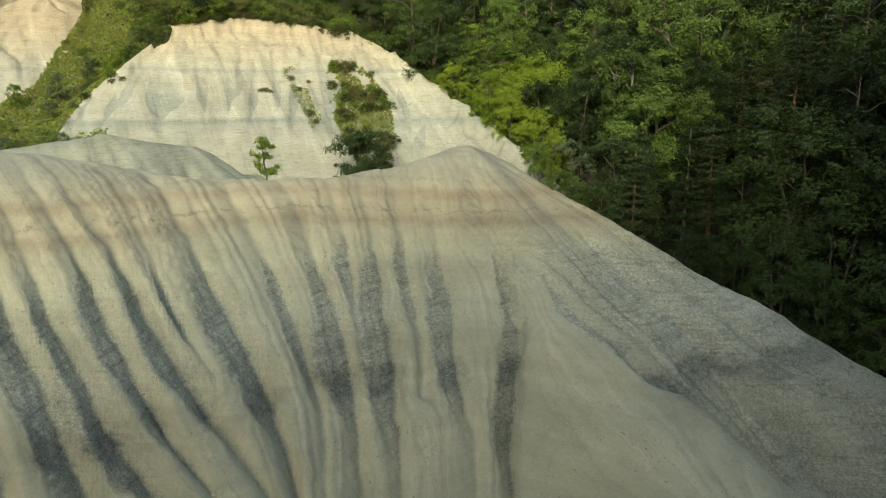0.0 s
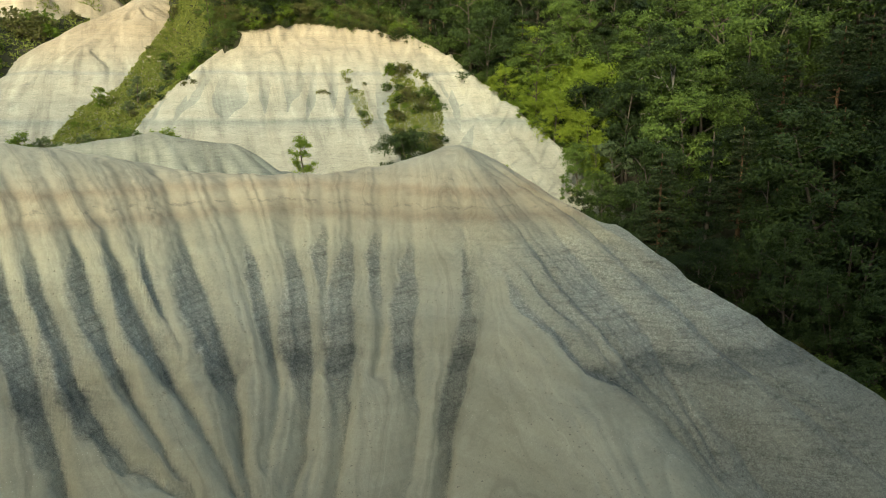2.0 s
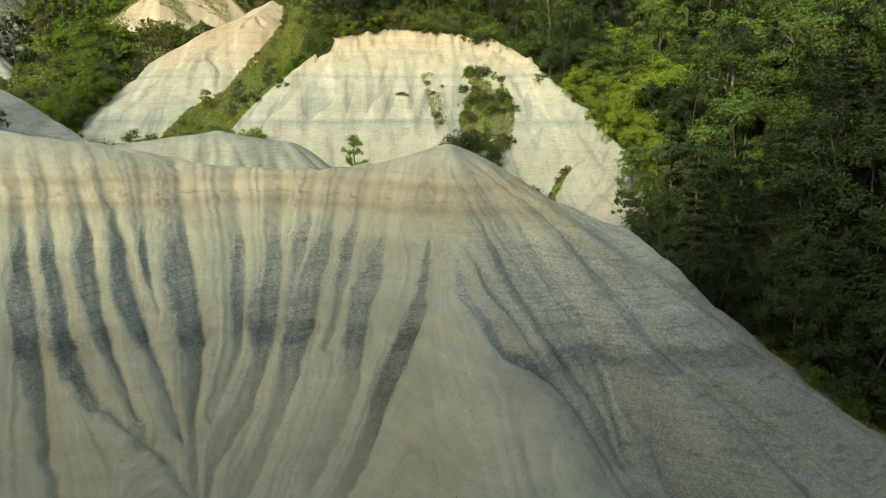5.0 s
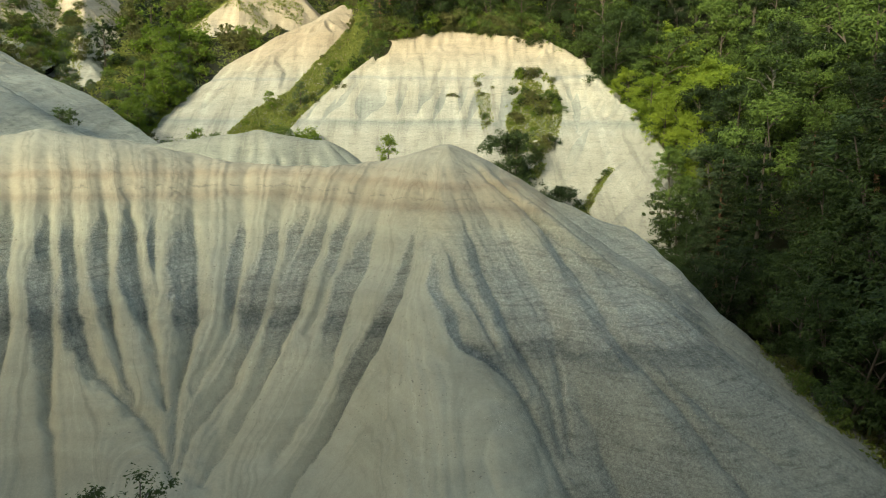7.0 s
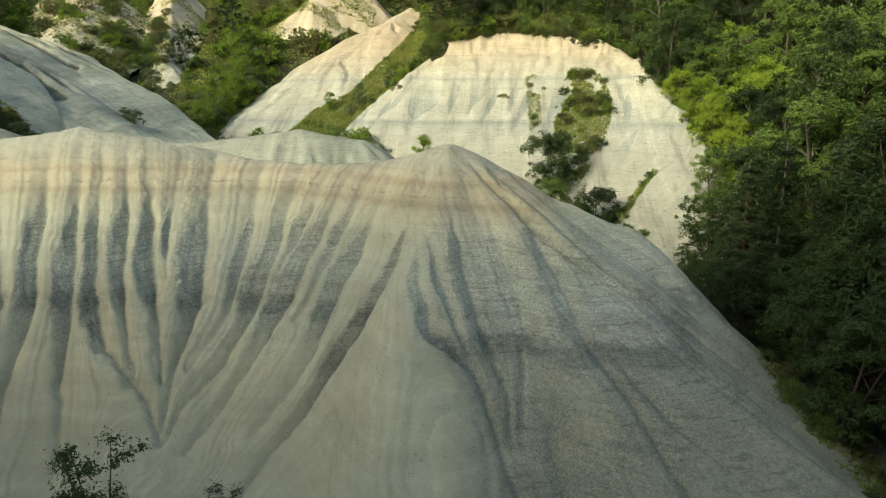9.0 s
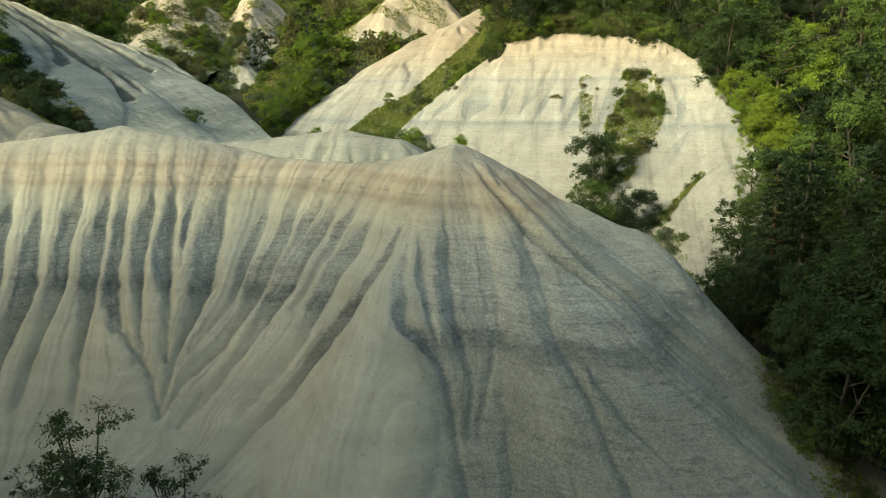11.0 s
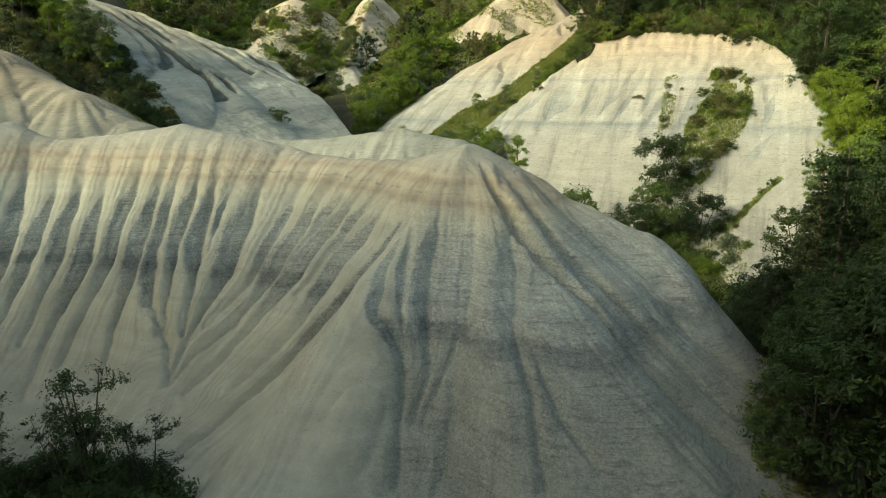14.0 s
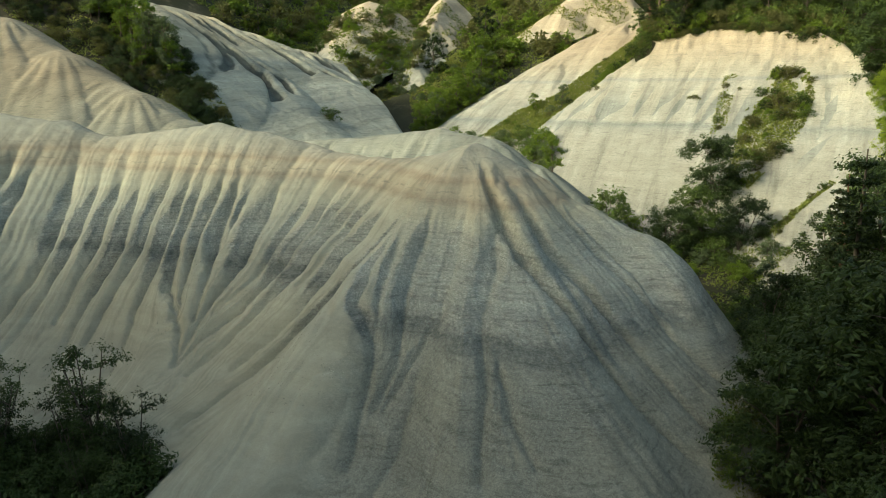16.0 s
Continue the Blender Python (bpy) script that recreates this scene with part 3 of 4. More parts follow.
def main_hill(X, Y):
    z = main_base(X, Y)
    below = step(z, 21.2, 17.5)
    z = z - main_relief(X, Y)[0] * (0.25 + 0.75 * below)
    z = z + 0.20 * (fbm(X * 0.7, Y * 0.7, 21) - 0.5) + 0.08 * (fbm(X * 2.5, Y * 2.5, 22) - 0.5)
    # a hard ledge at the dark bed, and thin beds that stand out a little
    ledge = 11.9 - 0.035 * X + 0.8 * (fbm(X * 0.15, Y * 0.15, 24) - 0.5)
    z = z + 0.22 * step(z, ledge - 0.5, ledge + 0.3) - 0.22 * step(z, ledge + 0.6, ledge + 2.4)
    z = z + 0.06 * vnoise(z * 2.2, X * 0.05, 23) * step(z, 7, 10)
    # the foot of the slope flattens out
    foot = 6.5
    z = np.where(z < foot, foot - (foot - z) * 0.75, z)
    return z - 0.75 * np.maximum(-16.5 - Y, 0)


def ribs(u, d, pitch, seed, low=12.0):
    """Rounded clay ribs with wedge-shaped hollows between them: pointed above, widest at the dark bed, closing to a thin rill below. Gives the relief and how far each place lies in a hollow."""
    p = u / pitch + 1.7 * (fbm(u * 0.17, d * 0.03, seed) - 0.5) + 0.25 * (fbm(u * 0.5, d * 0.22, seed + 5) - 0.5)
    idx = np.round(p).astype(np.int64)
    off = p - idx
    t = 2 * np.abs(off)
    r1, r2, r3 = (lattice(idx, 0 * idx, seed + k) for k in (1, 2, 3))
    start, end = 0.8 + 4.5 * r1, low - 1.5 + 3.5 * r3
    w = (0.22 + 0.48 * r2) * step(d, start, start + 4.5) * (1 - step(d, end - 2.5, end + 2.5))
    ragged = 0.16 * (fbm(u * 2.2, d * 0.8, seed + 6) - 0.5)
    hollow = step(t + ragged, w + 0.10, w - 0.07) * step(w, 0.03, 0.12)
    line = np.exp(-(((off - 0.16 * (r3 - 0.3)) / 0.065) ** 2)) * step(d, start + 1, start + 4) * (0.25 + 0.75 * r3)
    wide = rounded(p / 2.7 + 0.2 + 0.6 * (fbm(u * 0.1, d * 0.08, seed + 8) - 0.5))
    size = step(d, 0.3, 4.5) * (0.45 + 0.75 * r2)
    low_down = step(d, low, low + 7)
    cut = size * 0.25 * (1 - (1 - t) ** 2) * (1 - 0.8 * low_down) - 0.17 * hollow - 0.20 * line * (1 - 0.75 * low_down) + 0.18 * (wide - 0.6) * step(d, 3, low)
    return cut, np.clip(hollow + 0.45 * line, 0, 1)


SECOND = [(-46, 30, 17.5), (-36, 32, 18.3), (-26, 34, 19.0), (-16.6, 35.2, 20.2), (-11, 36, 19.2), (-6, 37, 16.5), (0, 38, 12.5), (6, 38, 8)]


def second_hill(X, Y):
    a, u, d = swept(X, Y, SECOND, 0.85, 2.0)
    return a + fluted(u, d, 3.4, 0.35, 0.0, 14.0, 31) - 0.55 * grooves(u, d, 2.2, 33, 7.0) + 0.25 * (fbm(X * 0.6, Y * 0.6, 32) - 0.5)


WEST = [(-78, 8, 38), (-66, 16, 33), (-57, 17, 29), (-46, 18, 24.3), (-39, 18.5, 21.3), (-33, 18.5, 17)]


def west_hill(X, Y):
    a, u, d = swept(X, Y, WEST, 0.75, 2.5)
    return a + fluted(u, d, 1.3, 0.34, 0.5, 16.0, 41) - 0.4 * grooves(u, d, 1.6, 44, 5.0) * step(d, 5, 9) + 0.3 * (fbm(X * 0.5, Y * 0.5, 42) - 0.5)


SLAB = [(-66, 36, 37.5, 0.66), (-72, 50, 37.6, 0.47), (-69, 58, 35.2, 0.47), (-65, 67, 32.6, 0.52), (-61, 75.5, 30.4, 0.62), (-56, 80, 25, 0.70), (-51.5, 84.5, 17.5, 0.75)]


def grooves(u, d, pitch, seed, reach):
    """Sharp dark runnels of uneven length that start below a crest and lean together."""
    p = u / pitch + 1.4 * (fbm(u * 0.15, d * 0.05, seed) - 0.5) + 0.3 * (fbm(u * 0.4, d * 0.3, seed + 1) - 0.5)
    idx = np.round(p).astype(np.int64)
    r1, r2, r3 = (lattice(idx, 0 * idx, seed + k) for k in (2, 3, 4))
    start = 0.3 + 4.0 * r1
    end = start + reach * (0.4 + 0.9 * r2)
    wide = (0.12 + 0.12 * r3) * (0.5 + 0.5 * step(d, start, start + 3))
    return np.exp(-(((p - idx) / wide) ** 2)) * step(d, start, start + 1.2) * (1 - step(d, end - 3, end)) * step(r3, 0.1, 0.35)


def slab_parts(X, Y):
    a, u, d = swept(X, Y, SLAB, 0.78, 1.2)
    # a sharp edge towards the hollow, beyond which the slab breaks off
    edge = 0.64 * (X + 61) + 0.77 * (Y - 75.5) + 1.6 * (fbm(X * 0.2, Y * 0.2, 59) - 0.5)
    a = a - 1.25 * np.maximum(edge - 0.5, 0)
    cut = np.maximum(grooves(u + 0.2 * d, d, 3.4, 51, 26.0), 0.85 * grooves(u + 0.35 * d, d, 2.3, 56, 14.0))
    broad = rounded(u / 6.0 + 0.3 + 0.8 * (fbm(u * 0.06, d * 0.06, 58) - 0.5)) * step(d, 0.5, 5)
    return a + 0.6 * (broad - 0.6) - 1.3 * cut + 0.5 * (fbm(X * 0.35, Y * 0.35, 52) - 0.5) + 0.25 * (fbm(X * 1.6, Y * 1.6, 57) - 0.5), cut


def slab_hill(X, Y):
    return slab_parts(X, Y)[0]


# falls low inside the grooves, where the shade colour goes
def slab_runnel_shade(X, Y):
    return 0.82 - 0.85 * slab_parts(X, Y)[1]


CLIFF = [(-24, 60, 13), (-19.5, 67, 17.5), (-16, 73, 21.6), (-9.5, 77, 27), (-3.2, 80, 31.6), (6, 79.3, 32.8), (14, 76.5, 32), (20, 73.5, 30.8), (23.5, 70, 28.4), (26, 60, 23.2), (27.5, 50, 18.6), (28, 42, 15.4), (28, 36, 11)]


def cliff_parts(X, Y):
    a, u, d = swept(X, Y, CLIFF, 0.76, 0.5)
    cut, hollow = ribs(u, d, 2.6, 61, 14.0)
    # a crumbling scarp along the top, cut by small gullies
    bite = 2.6 * (fbm(u * 0.35, d * 0.1, 64) - 0.4) + 1.2 * (fbm(u * 1.3, d * 0.3, 65) - 0.5)
    scarp = 1 - step(d + bite, 0.8, 2.4)
    z = a + 0.75 * cut + (1.3 * scarp - 0.6) * step(X, -13, -5) + 1.3 * (fbm(X * 0.9, Y * 0.9, 63) - 0.5) * step(d, 9, 1) * step(X, -14, -5) + 0.35 * (fbm(X * 0.5, Y * 0.5, 62) - 0.5)
    return z, hollow


def cliff_hill(X, Y):
    return cliff_parts(X, Y)[0]


def cliff_wash(X, Y):
    return 0.80 - 0.78 * cliff_parts(X, Y)[1]


SIDE = [(-38, 79, 18), (-33, 84, 22.6), (-29, 90, 27), (-25, 97, 31), (-17, 112, 38.5), (-14, 120, 42)]


def side_parts(X, Y):
    a, u, d = swept(X, Y, SIDE, 0.50, 0.7)
    cut = grooves(u, d, 2.4, 71, 8.0)
    return a + fluted(u, d, 3.2, 0.6, 0.8, 12.0, 71) - 0.5 * cut + 0.5 * (fbm(X * 0.5, Y * 0.5, 72) - 0.5), cut


def side_hill(X, Y):
    return side_parts(X, Y)[0]


def side_wash(X, Y):
    return 0.80 - 0.6 * side_parts(X, Y)[1]


WOODED = [(-84, 22, 44), (-68, 29, 36), (-58, 29.5, 30.5), (-48, 27, 24.5), (-40, 24.5, 19.5), (-34, 23, 15)]


def wooded_spur(X, Y):
    a, u, d = swept(X, Y, WOODED, 0.7, 2.0)
    return a + 0.8 * (fbm(X * 0.3, Y * 0.3, 55) - 0.5)


CONE = [(-56, 92, 23), (-59.3, 99, 31.4), (-62, 108, 35.5), (-66.2, 120, 42.3), (-72, 136, 50)]
FAR_CONE = [(-48, 118, 33), (-42, 124, 40), (-38, 131, 45), (-33, 142, 52)]
FAR_WEST = [(-71, 88, 28), (-75, 95, 33.5), (-79, 104, 39), (-84, 118, 47)]


def cone_hill(X, Y):
    a, u, d = swept(X, Y, CONE, 0.95, 0.4)
    return a + fluted(u, d, 2.6, 0.5, 0.5, 9.0, 81) + 1.6 * (fbm(X * 0.16, Y * 0.16, 81) - 0.5) + 0.5 * (fbm(X * 0.6, Y * 0.6, 81) - 0.5)


def far_cone_hill(X, Y):
    a, u, d = swept(X, Y, FAR_CONE, 0.85, 0.8)
    return a + fluted(u, d, 2.8, 0.5, 0.5, 9.0, 82) + 1.6 * (fbm(X * 0.16, Y * 0.16, 82) - 0.5) + 0.5 * (fbm(X * 0.6, Y * 0.6, 82) - 0.5)


def far_west_hill(X, Y):
    a, u, d = swept(X, Y, FAR_WEST, 0.6, 2.0)
    return a + fluted(u, d, 2.8, 0.5, 0.5, 9.0, 83) + 1.6 * (fbm(X * 0.16, Y * 0.16, 83) - 0.5) + 0.5 * (fbm(X * 0.6, Y * 0.6, 83) - 0.5)


HILLS = [
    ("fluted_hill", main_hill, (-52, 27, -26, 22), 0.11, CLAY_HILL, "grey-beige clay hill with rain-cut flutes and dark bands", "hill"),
    ("rear_ridge", second_hill, (-56, 12, 13, 54), 0.25, CLAY_REAR, "smooth grey clay ridge with shallow flutes", "ridge"),
    ("beige_hill", west_hill, (-84, -14, 0, 34), 0.28, CLAY_BEIGE, "beige clay hill with fine vertical rills", "hill"),
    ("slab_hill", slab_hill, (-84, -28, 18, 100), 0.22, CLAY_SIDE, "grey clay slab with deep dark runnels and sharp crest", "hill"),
    ("wooded_spur", wooded_spur, (-92, -28, 14, 42), 0.4, SCRUB_SOIL, "scrubby dark soil spur between two clay hills", "hill"),
    ("pale_cliff", cliff_hill, (-34, 40, 20, 92), 0.28, CLAY_CLIFF, "pale cream clay cliff with orange top in full sun", "cliff"),
    ("side_cliff", side_hill, (-50, -2, 54, 126), 0.35, CLAY_CLIFF, "cream clay spur below a grassy bank", "cliff"),
    ("clay_cone", cone_hill, (-76, -48, 86, 138), 0.4, CLAY_SPUR, "small pointed clay cone among bushes", "hill"),
    ("far_clay_spur", far_cone_hill, (-64, -6, 98, 150), 0.45, CLAY_SPUR, "beige clay spur high on the bushy slope", "hill"),
    ("upper_clay_spur", far_west_hill, (-94, -62, 78, 122), 0.45, CLAY_SPUR, "beige clay spur with fallen rock and shrubs", "hill"),
]
LAND = []
WASH_SHADE = {"fluted_hill": main_wash_shade, "slab_hill": slab_runnel_shade, "pale_cliff": cliff_wash, "side_cliff": side_wash}
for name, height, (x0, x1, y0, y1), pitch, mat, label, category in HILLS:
    me = sheet(name, x0, x1, y0, y1, pitch, height, mat, lambda X, Y, Z: Z > valley(X, Y) - 1.2, WASH_SHADE.get(name, lambda X, Y: 0.8 + 0 * X))
    ob = new(name, me)
    tagged(ob, label, category, kind="structure")
    LAND.append((name, (x0, x1, y0, y1)))


def ground_at(x, y):
    """The height of the land at places in the plan, and whether bare clay lies on top there."""
    x, y = np.asarray(x, float), np.asarray(y, float)
    z, bare = valley(x, y), np.zeros(np.shape(x), bool)
    for name, (x0, x1, y0, y1) in LAND:
        inside = (x > x0) & (x < x1) & (y > y0) & (y < y1)
        h = np.where(inside, grid_height(name, x, y), -99.0)
        bare = np.where(h > z, True, bare)
        z = np.maximum(z, h)
    return z, bare


near_ground = sheet("ground", -130, 130, -130, 190, 1.0, valley, SOIL)
tagged(new("ground", near_ground), "brown-green valley ground with grass and leaf litter", "ground", kind="structure")


# ---- plants ----
def tube(points, radii, sides=6):
    """Vertices and quads of a tapering tube along points."""
    points, V, F = np.asarray(points, float), [], []
    n = len(points)
    for k in range(n):
        way = points[min(k + 1, n - 1)] - points[max(k - 1, 0)]
        way = way / (np.linalg.norm(way) + 1e-9)
        side = np.cross(way, (0.31, 0.91, 0.2))
        side /= np.linalg.norm(side)
        other = np.cross(way, side)
        for j in range(sides):
            a = 2 * math.pi * j / sides
            V.append(points[k] + radii[k] * (math.cos(a) * side + math.sin(a) * other))
    for k in range(n - 1):
        for j in range(sides):
            F.append((k * sides + j, k * sides + (j + 1) % sides, (k + 1) * sides + (j + 1) % sides, (k + 1) * sides + j))
    return V, F


def merge(pieces):
    V, F, n = [], [], 0
    for v, f in pieces:
        V += list(v)
        F += [tuple(i + n for i in q) for q in f]
        n += len(v)
    return V, F


def leaf_cards(rng, centres, size, upward=0.5, outward=None):
    """One small pointed leaf spray at each centre, bent along its middle: two triangles sharing an edge."""
    n = len(centres)
    normal = rng.normal(size=(n, 3)) * (1.0 if outward is None else 0.55) + np.array([0, 0, upward * 2 if outward is None else upward])
    if outward is not None:
        normal += outward
    normal /= np.linalg.norm(normal, axis=1)[:, None]
    a = np.cross(normal, rng.normal(size=(n, 3)))
    a /= np.linalg.norm(a, axis=1)[:, None] + 1e-9
    b = np.cross(normal, a)
    s = size * rng.uniform(0.6, 1.35, (n, 1))
    bend = normal * s * 0.25
    p = [centres - a * s, centres - b * s * 0.45 - bend, centres + a * s, centres + b * s * 0.45 - bend]
    V = np.stack(p, 1).reshape(-1, 3)
    F = np.arange(4 * n).reshape(n, 4)
    return V, F


def crown_points(rng, lobes, count, shell=0.55):
    """Places for leaves in clumps over lobes (x, y, z, radius, flattening), and the way out of the crown at each."""
    weight = np.array([l[3] ** 2 for l in lobes])
    out, ways = [], []
    for (x, y, z, r, flat), n in zip(lobes, rng.multinomial(count, weight / weight.sum())):
        clumps = max(4, int(n / 45))
        d = rng.normal(size=(clumps, 3))
        d /= np.linalg.norm(d, axis=1)[:, None]
        d[:, 2] = np.where(d[:, 2] < -0.45, -d[:, 2], d[:, 2])
        cc = d * r * rng.uniform(shell, 1.12, (clumps, 1)) * np.array([1, 1, flat])
        pick = rng.integers(0, clumps, n)
        off = rng.normal(size=(n, 3)) * np.array([1, 1, 0.75])
        out.append(cc[pick] + off * (0.09 * r + 0.11) * rng.uniform(0.6, 1.5, (clumps, 1))[pick] + np.array([x, y, z]))
        ways.append(d[pick] * 0.8 + off * 0.35)
    return np.concatenate(out), np.concatenate(ways)


def plant(name, trunk, crown, bark_of, leaf_of):
    """A tree or bush: an empty at its foot with a trunk mesh and a crown mesh."""
    ob = new(name)
    for part_name, (V, F), mat, smooth in (("trunk", trunk, bark_of, True), ("crown", crown, leaf_of, False)):
        child = new(part_name, solid(part_name, V, F, mat, smooth))
        child.parent = ob
    return ob


def broadleaf(seed, tall, wide, leaves, size, bark_of, leaf_of, name="broadleaf_tree", low=0.22, stems=1, shell=0.55, full=1.0):
    rng = np.random.default_rng(seed)
    pieces, lobes = [], []
    for st in range(stems):
        lean = rng.normal(size=2) * (0.05 if stems == 1 else 0.16) * tall
        base = rng.normal(size=2) * (0.0 if stems == 1 else 0.25)
        spine = [np.array([base[0] + lean[0] * t + 0.12 * math.sin(5 * t + seed), base[1] + lean[1] * t, -0.4 + t * tall * 0.92]) for t in np.linspace(0, 1, 7)]
        r0 = tall * 0.018 / math.sqrt(stems) + 0.03
        pieces.append(tube(spine, [r0 * (1.3 if k == 0 else 1 - 0.13 * k) for k in range(7)]))
        for k in range(int(9 / stems) + 3):
            t = low + (0.92 - low) * (k + rng.uniform(0, 0.8)) / (int(9 / stems) + 3)
            a = k * 2.4 + rng.uniform(-0.5, 0.5) + st
            reach = wide * 0.5 * (0.55 + 0.45 * math.sin(math.pi * min(1, (t - low) / (1 - low) * 0.9 + 0.18))) * rng.uniform(0.75, 1.1)
            root = np.array([np.interp(t * 6, range(7), [p[j] for p in spine]) for j in range(3)])
            tip = root + np.array([math.cos(a) * reach, math.sin(a) * reach, tall * rng.uniform(0.03, 0.15)])
            mid = (root + tip) / 2 + np.array([0, 0, tall * 0.03])
            pieces.append(tube([root, mid, tip], [r0 * 0.4, r0 * 0.25, r0 * 0.06], 5))
            r = wide * rng.uniform(0.17, 0.27) * full
            lobes.append((*(root * 0.22 + tip * 0.78), r, rng.uniform(0.6, 0.85) * (1 if full == 1 else 1.2)))
        lobes.append((*spine[-1], wide * 0.22, 0.9))
    trunk = merge(pieces)
    places, ways = crown_points(rng, lobes, leaves, shell)
    crown = leaf_cards(rng, places, size, 0.5, ways)
    return plant(name, trunk, crown, bark_of, leaf_of)


def conifer(seed, tall, wide, leaves, size, bark_of, leaf_of, name="pine_tree", bare=0.35):
    rng = np.random.default_rng(seed)
    spine = [np.array([0.1 * math.sin(3 * t + seed), 0.1 * math.cos(2 * t), -0.4 + t * tall]) for t in np.linspace(0, 1, 8)]
    pieces = [tube(spine, [tall * 0.016 * (1.25 - 1.15 * t) + 0.02 for t in np.linspace(0, 1, 8)])]
    places = []
    tiers = 15
    for k in range(tiers):
        t = bare + (1 - bare) * k / tiers
        for j in range(5):
            a = j * 1.257 + k * 0.7 + rng.uniform(-0.3, 0.3)
            reach = wide * 0.5 * (1 - 0.8 * (t - bare) / (1 - bare)) * rng.uniform(0.55, 1.1)
            root = np.array([0, 0, t * tall - 0.4])
            tip = root + np.array([math.cos(a) * reach, math.sin(a) * reach, reach * rng.uniform(-0.15, 0.25)])
            pieces.append(tube([root, (root + tip) / 2 + (0, 0, -0.05), tip], [0.06, 0.04, 0.015], 4))
            n = max(6, int(leaves / tiers / 5 * (1.5 - (t - bare) / (1 - bare))))
            f = rng.uniform(0.35, 1.08, (n, 1)) ** 0.7
            places.append(root + (tip - root) * f + rng.normal(size=(n, 3)) * np.array([0.30, 0.30, 0.13]) * (0.5 + reach * 0.25))
    crown = leaf_cards(rng, np.concatenate(places), size, 0.8)
    return plant(name, merge(pieces), crown, bark_of, leaf_of)


def put(proto, x, y, scale=1.0, turn=0.0, sink=0.1, z=None, tall=1.0):
    if z is None:
        z = float(ground_at(x, y)[0])
    ob = copy_thing(proto, pose(x, y, z - sink, 0, 0, turn))
    ob.scale = (scale, scale, scale * tall)
    return ob


def crowd(name, spots, label, category):
    """Far plants that nobody could count, joined into one object. spots: (proto, x, y, z, scale, turn)."""
    Vs, Fs, Ms, mats, n = [], [], [], [], 0
    for proto, x, y, z, s, turn in spots:
        c, d = math.cos(turn), math.sin(turn)
        for child in proto.children:
            me = child.data
            V = np.empty(len(me.vertices) * 3, np.float32)
            me.vertices.foreach_get("co", V)
            F = np.empty(len(me.loops), np.int32)
            me.loops.foreach_get("vertex_index", F)
            V = V.reshape(-1, 3) * s
            V = np.stack([V[:, 0] * c - V[:, 1] * d + x, V[:, 0] * d + V[:, 1] * c + y, V[:, 2] + z], -1)
            mat = me.materials[0]
            if mat not in mats:
                mats.append(mat)
            Vs.append(V)
            Fs.append(F.reshape(-1, 4) + n)
            Ms.append(np.full(len(F) // 4, mats.index(mat), np.int32))
            n += len(V)
    me = solid(name, np.concatenate(Vs), np.concatenate(Fs), mats[0])
    for mat in mats[1:]:
        me.materials.append(mat)
    me.polygons.foreach_set("material_index", np.concatenate(Ms))
    return tagged(new(name, me), label, category, kind="stuff")


def discard(protos):
    for p in protos:
        for o in (*p.children_recursive, p):
            bpy.data.objects.remove(o)


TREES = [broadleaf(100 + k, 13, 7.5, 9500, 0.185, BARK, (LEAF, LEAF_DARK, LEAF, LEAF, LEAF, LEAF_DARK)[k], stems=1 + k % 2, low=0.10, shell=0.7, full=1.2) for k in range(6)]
FAR = [broadleaf(110 + k, 13, 8.0, 2600, 0.32, BARK, LEAF if k < 2 else LEAF_DARK, low=0.06, shell=0.5, full=1.35) for k in range(3)]
FAR_BUSH = [broadleaf(115 + k, 2.2, 2.8, 260, 0.28, BARK, (LEAF, LEAF_DRY, LEAF_SUN)[k], name="bush", low=0.05, stems=2, shell=0.2) for k in range(3)]
BRIGHT = [broadleaf(120 + k, 13, 8.0, 9000, 0.185, BARK, LEAF_BRIGHT, low=0.06, shell=0.5, full=1.35) for k in range(2)]
GREY = [broadleaf(130, 9, 6, 3000, 0.22, BARK, LEAF_GREY, name="willow_tree", low=0.1, stems=2)]
PINES = [conifer(140 + k, 15, 6.0, 6500, 0.17, BARK_RED, NEEDLE) for k in range(2)]
SPRUCE = [conifer(150, 15, 5.0, 6500, 0.17, BARK, LEAF_DARK, name="spruce_tree", bare=0.08)]
BIRCH = [broadleaf(160, 14, 5.0, 6000, 0.18, BARK_PALE, LEAF, name="birch_tree", low=0.42, shell=0.5, full=1.5)]
BUSHES = [broadleaf(170 + k, 2.2, 2.6, 1500, 0.12, BARK, (LEAF, LEAF_GREY, LEAF_DRY, LEAF_SUN)[k], name="bush", low=0.05, stems=3, shell=0.2) for k in range(4)]
SAPLING = [broadleaf(180 + k, 4.6, 2.5, 2200, 0.115, BARK, (LEAF_SUN, LEAF_GREY, LEAF_SUN)[k], name="young_tree", low=0.12) for k in range(3)]
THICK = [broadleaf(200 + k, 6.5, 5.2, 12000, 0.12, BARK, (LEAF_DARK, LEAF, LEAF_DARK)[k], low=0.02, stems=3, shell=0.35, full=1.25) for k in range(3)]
# thicket plants below the hill: dark leaves carry the shade they stand in
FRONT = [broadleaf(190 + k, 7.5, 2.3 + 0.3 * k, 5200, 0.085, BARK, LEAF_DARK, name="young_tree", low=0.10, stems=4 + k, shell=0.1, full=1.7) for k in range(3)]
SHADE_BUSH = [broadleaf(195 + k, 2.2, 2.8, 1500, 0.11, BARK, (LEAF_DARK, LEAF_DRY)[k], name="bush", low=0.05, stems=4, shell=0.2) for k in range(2)]

